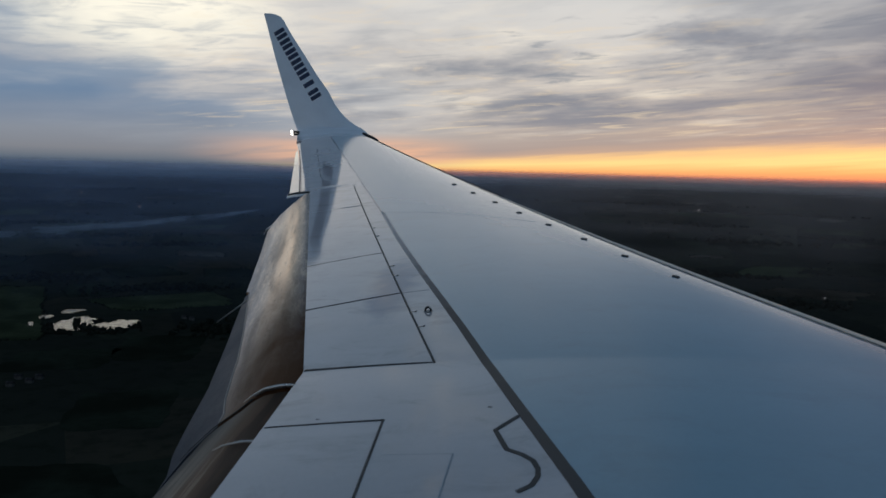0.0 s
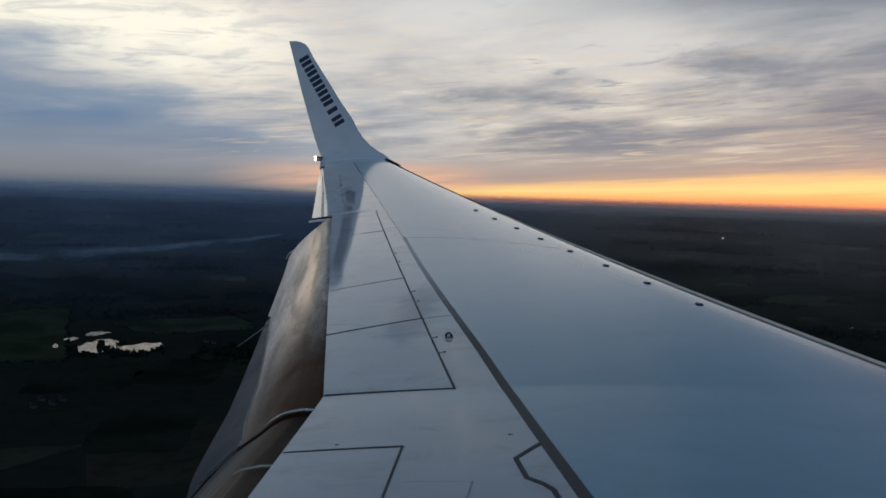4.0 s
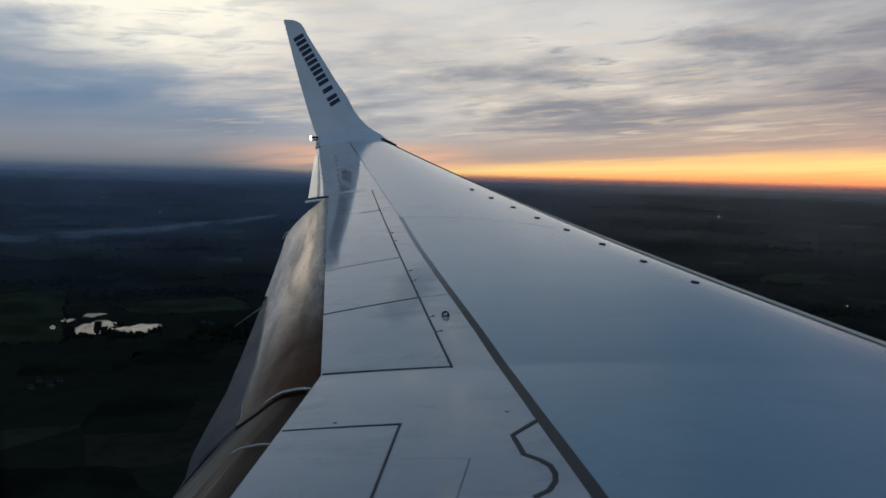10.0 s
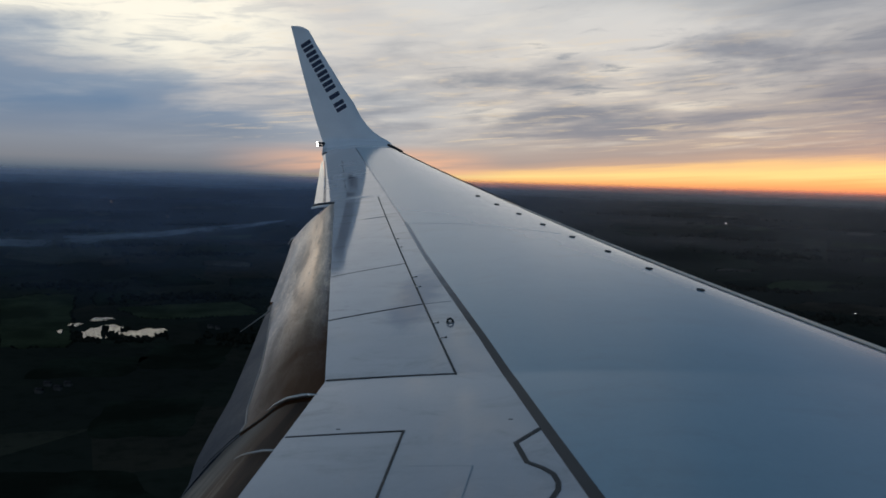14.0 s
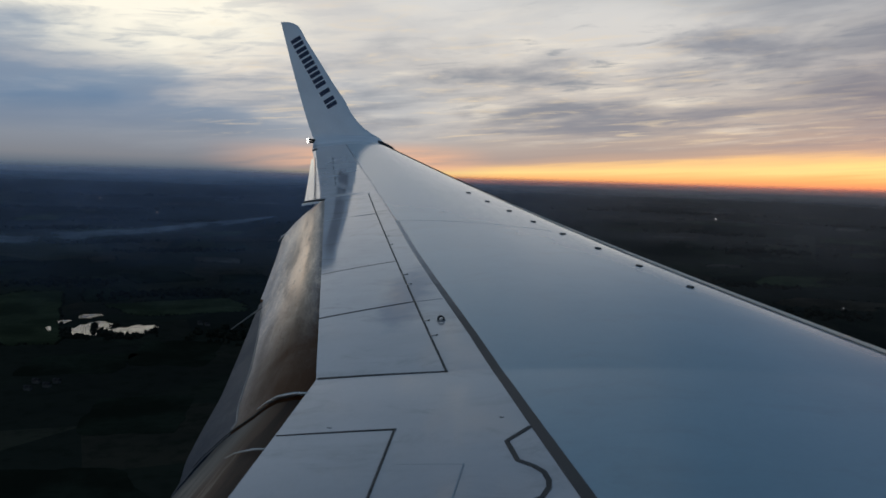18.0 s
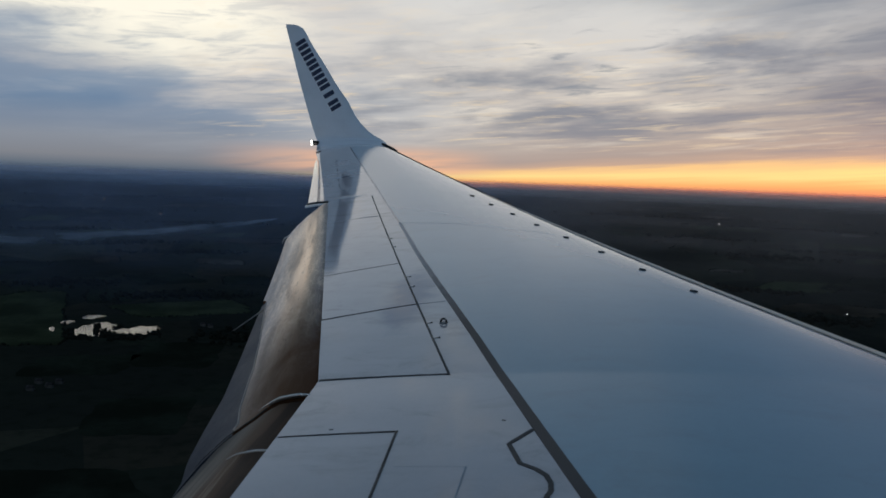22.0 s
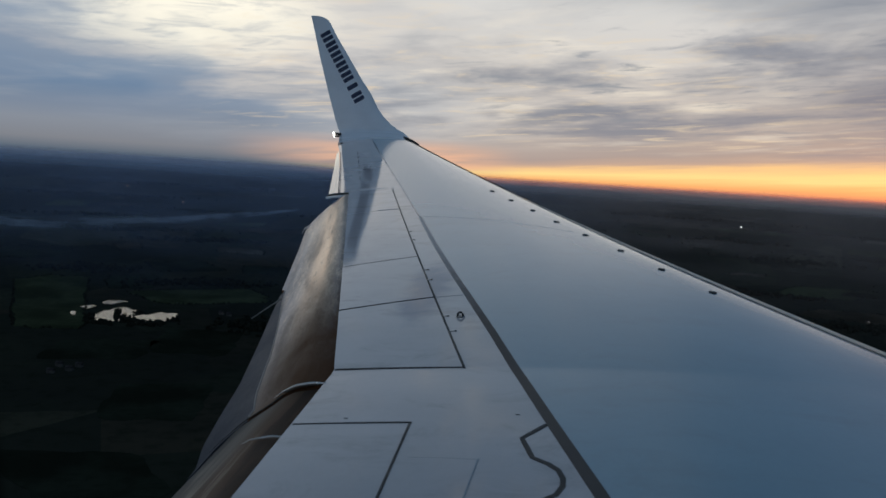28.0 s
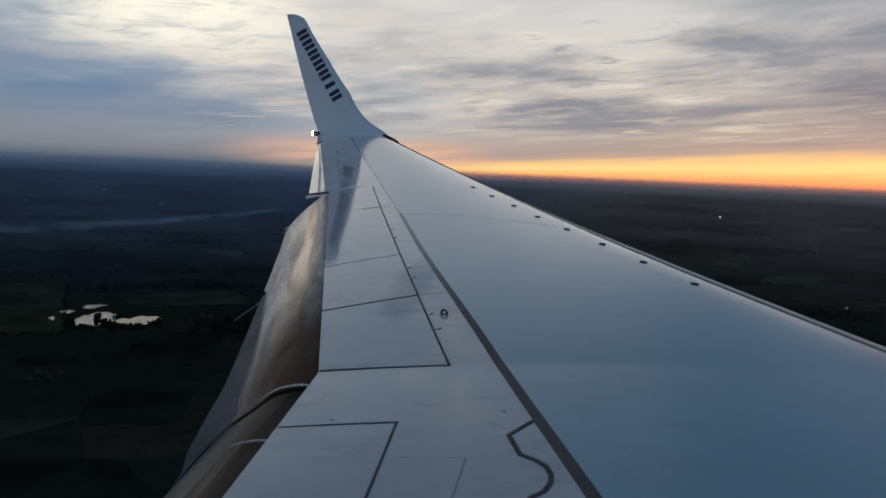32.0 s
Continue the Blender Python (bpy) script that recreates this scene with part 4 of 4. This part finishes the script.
def clumps(name, spots, label, category, seed=0):
    """Rows and groups of bushy trees as one tangle of uneven crowns."""
    rnd = random.Random(seed)
    verts, faces = [], []
    for p, size in spots:
        for _ in range(3):
            c = p + Vector((rnd.uniform(-.5, .5) * size, rnd.uniform(-.5, .5) * size, size * rnd.uniform(0.2, 0.55)))
            n0 = len(verts)
            rx, ry, rz = size * rnd.uniform(.35, .6), size * rnd.uniform(.35, .6), size * rnd.uniform(.35, .6)
            for lat in (-60, -10, 40):
                for k in range(6):
                    a = radians(60 * k + lat) + rnd.uniform(-.3, .3)
                    q = rnd.uniform(0.75, 1.25)
                    verts.append(c + Vector((rx * q * math.cos(a) * math.cos(radians(lat)), ry * q * math.sin(a) * math.cos(radians(lat)), rz * q * math.sin(radians(lat)))))
            verts.append(c + Vector((0, 0, rz)))
            for ring in (0, 1):
                for k in range(6):
                    a, b = n0 + ring * 6 + k, n0 + ring * 6 + (k + 1) % 6
                    faces.append((a, b, b + 6, a + 6))
            for k in range(6):
                faces.append((n0 + 12 + k, n0 + 12 + (k + 1) % 6, n0 + 18))
    me = bpy.data.meshes.new(name)
    me.from_pydata([tuple(v) for v in verts], [], faces)
    me.materials.append(LEAVES)
    return tagged(new(name, me), label, category, kind="stuff")


# fields that stand out from the dark land, with hedges round them
FIELDS = [(-33.2, 9.6, 2.2, 1.55, GRASS), (-28.3, 8.3, 1.5, 0.5, CROP), (-23.6, 9.2, 4.2, 0.45, GRASS), (-21.3, 6.0, 1.5, 0.2, PALE), (-19.0, 4.55, 2.1, 0.2, STUBBLE), (-28.6, 5.9, 0.9, 0.22, STUBBLE),
          (-32.1, 3.2, 1.2, 0.2, GRASS), (-25.5, 2.9, 2.0, 0.12, CROP), (-22.5, 2.2, 2.2, 0.09, STUBBLE), (-34.5, 6.4, 2.0, 0.35, CROP), (-25.0, 7.2, 2.2, 0.3, CROP), (-19.5, 7.3, 1.6, 0.3, CROP),
          (-30.2, 12.7, 3.0, 0.7, CROP), (-24.0, 12.3, 2.6, 0.8, CROP), (-26.5, 16.2, 3.2, 1.3, CROP), (-31, 20.5, 4.0, 1.4, CROP),
          (8.6, 2.2, 3.4, 0.16, STUBBLE), (13.6, 2.35, 2.4, 0.13, GRASS), (21.4, 3.1, 1.8, 0.2, GRASS), (22.4, 3.95, 1.0, 0.14, GRASS), (20.5, 7.2, 2.9, 0.35, STUBBLE), (13.9, 5.2, 1.0, 0.1, PALE),
          (21.2, 2.4, 0.9, 0.09, PALE), (16, 3.4, 2.0, 0.16, CROP), (12, 3.8, 1.8, 0.16, CROP), (17.5, 4.6, 2.0, 0.25, CROP), (23, 5.4, 2.2, 0.35, CROP), (18.5, 5.9, 2.2, 0.3, GRASS), (4.5, 1.55, 2.6, 0.08, CROP), (18, 1.7, 3.0, 0.07, STUBBLE)]
far_rnd = random.Random(31)
for _ in range(64):
    far_az = far_rnd.choice((far_rnd.uniform(-38, -11), far_rnd.uniform(-2, 27)))
    far_dip = far_rnd.uniform(0.9, 2.2) ** 1.9
    FIELDS.append((far_az, far_dip, far_rnd.uniform(0.5, 1.9), 0.028 * far_dip * far_rnd.uniform(0.6, 1.5), far_rnd.choice((GRASS, STUBBLE, CROP, CROP, PALE))))
WORDS = {id(GRASS): "dim green pasture bordered by dark hedges", id(STUBBLE): "dim brown stubble field bordered by hedges", id(CROP): "dark green field of winter crop", id(PALE): "pale stubble field among dark hedges"}
hedge = []
rnd = random.Random(5)
for i, (az, dip, ha, hd, mat) in enumerate(FIELDS):
    ob, edge = patch_of_land("field", az, dip, ha, hd, mat, WORDS[id(mat)], "field", seed=i, group="fields below the wing", kind="structure")
    for (a, b), (c, d) in zip(edge, edge[1:] + edge[:1]):
        if dip > 11.5:
            break
        p, q = land(a, b), land(c, d)
        n = max(1, min(14, int((q - p).length / (9 if b > 4 else 22))))
        for k in range(n):
            if rnd.random() < 0.8:
                hedge.append((p.lerp(q, k / n) + Vector((rnd.uniform(-3, 3), rnd.uniform(-3, 3), 0)), rnd.uniform(2.5, 6)))
clumps("hedgerow", hedge, "dark hedgerows and trees along the field edges", "hedge", 1)
wood = []
for az, dip, ha, hd, n in ((-24, 8.3, 4.5, 0.25, 160), (-20, 11.2, 2.5, 0.5, 90), (-31, 7.4, 3.5, 0.2, 90), (-29, 4.8, 5, 0.15, 90), (17, 4.1, 4, 0.12, 80), (20, 8.0, 3, 0.3, 80), (13, 3.1, 4, .08, 60), (-30, 2.6, 6, 0.04, 110), (-22, 3.4, 5, 0.05, 110), (-27, 1.7, 7, 0.03, 110), (-31, 3.9, 4, 0.06, 90), (-24, 5.4, 4, 0.1, 90), (10, 1.8, 6, 0.03, 110), (18, 2.2, 6, 0.04, 110), (21, 3.6, 4, 0.06, 90), (15, 6.4, 4, 0.12, 80)):
    for _ in range(n):
        wood.append((land(az + rnd.gauss(0, ha / 2), max(0.6, dip + rnd.gauss(0, hd / 2)), -1), rnd.uniform(8, 16)))
clumps("woodland", wood, "dark leafless woods and copses", "woodland", 2)

# ponds in the flood plain
for i, (az, dip, ha, hd, wob) in enumerate(((-29.3, 10.5, 1.45, 0.40, 0.3), (-26.75, 10.7, 1.4, 0.33, 0.34), (-29.4, 9.65, 0.66, 0.11, 0.4), (-30.95, 9.95, 0.42, 0.09, 0.4), (-31.85, 10.35, 0.18, 0.11, 0.3))):
    patch_of_land("pond", az, dip, ha, hd, m_water, "pale sky-reflecting pond with wooded banks", "pond", 1.2 + 0.3 * i, wob, 20 + i, 0.2, group="ponds in the meadows", kind="structure")
bank = []
for az, dip, ha, hd, n in ((-30.2, 10.98, 0.9, 0.12, 26), (-28.75, 10.75, 0.5, 0.3, 22), (-28.1, 10.95, 0.5, 0.22, 20), (-27.0, 11.05, 1.2, 0.16, 34), (-25.45, 10.8, 0.25, 0.25, 12), (-29.0, 10.3, 0.12, 0.08, 4), (-30.75, 10.6, 0.15, 0.25, 8), (-27.9, 10.3, 0.3, 0.12, 8)):
    for _ in range(n):
        bank.append((land(az + rnd.gauss(0, ha / 2), dip + rnd.gauss(0, hd / 2), -1), rnd.uniform(5, 11)))
clumps("bank_trees", bank, "dark trees on the pond banks", "trees", 3)

# long bank of river mist
rows, uvs = [], []
for i in range(61):
    az = -52 + 37 * i / 60
    mid = between(az, [(-52, 5.0), (-35, 4.66), (-30, 4.56), (-25.4, 4.13), (-22, 3.78), (-19, 3.28), (-15, 2.9)]) + 0.05 * math.sin(az * 0.9)
    half = between(az, [(-52, 0.75), (-35, 0.62), (-30, 0.56), (-25.4, 0.46), (-22, 0.36), (-19, 0.24), (-15, 0.12)])
    row, uv = [], []
    for j in range(9):
        row.append(land(az, mid + half * (1 - j / 4), 7 + 5 * math.sin(math.pi * j / 8)))
        uv.append((i / 60, j / 8))
    rows.append(row)
    uvs.append(uv)
bm = bmesh.new()
grid(bm, rows, uvs)
tagged(mesh_ob("river_mist", bm, MIST), "long pale bank of mist lying along a river", "mist", kind="stuff")

# tinted see-through sheets that paint haze over the far land, thickest at the horizon
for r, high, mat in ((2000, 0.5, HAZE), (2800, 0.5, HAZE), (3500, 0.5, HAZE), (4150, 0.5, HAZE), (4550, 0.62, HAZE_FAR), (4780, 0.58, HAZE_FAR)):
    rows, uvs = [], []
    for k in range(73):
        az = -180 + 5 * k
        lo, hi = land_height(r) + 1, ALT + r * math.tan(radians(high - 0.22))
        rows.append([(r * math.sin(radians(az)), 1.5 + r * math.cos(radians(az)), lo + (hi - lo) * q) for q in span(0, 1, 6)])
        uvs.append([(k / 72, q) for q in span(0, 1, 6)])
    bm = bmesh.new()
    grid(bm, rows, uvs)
    tagged(mesh_ob("haze", bm, mat), "see-through tinted sheet that paints blue-grey haze over the far land", "haze", "haze over the land", "stuff")


# lit and unlit buildings
def farm(az, dip, size, lit_mat, label, glow=2.2):
    p = land(az, dip)
    ob = thing("farm_building", label, "building", p)
    bm = bmesh.new()
    w2, d2, h2 = size, size * 0.6, size * 0.45
    bmesh.ops.create_cube(bm, size=1, matrix=Matrix.LocRotScale((0, 0, h2 / 2), None, (w2, d2, h2)))
    part("wall", bm, WALLS, ob, smooth=False)
    bm = bmesh.new()
    rings = [[(x, -d2 * .56, h2), (x, d2 * .56, h2), (x, 0, h2 * 1.7)] for x in (-w2 * .54, w2 * .54)]
    part("roof", loft(rings), ROOFS, ob, smooth=False)
    if lit_mat:
        bm = bmesh.new()
        bmesh.ops.create_uvsphere(bm, u_segments=10, v_segments=6, radius=glow, matrix=pose(0, -d2 * .6 - glow, h2 * 1.2))
        part("floodlight", bm, lit_mat, ob, "lit floodlight on the wall")
    return ob


farm(13.1, 2.2, 16, LIGHT_FAR, "small farm building with a bright white floodlight", 2.5)
farm(21.2, 7.5, 12, LIGHT_FAR, "small farm building with a small white floodlight", 0.9)
farm(-28.7, 2.0, 14, LIGHT_AMBER, "small far building with a dim amber light", 2.4)
farm(-25.2, 2.9, 14, LIGHT_AMBER, "small far building with a dim amber light", 2.2)
for az, dip in ((-31.4, 13.8), (-32.0, 14.0), (-33.1, 14.1), (-32.6, 13.7), (-22.4, 10.4), (-21.9, 10.5)):
    farm(az, dip, 13, None, "dim rendered farm building with a slate roof")
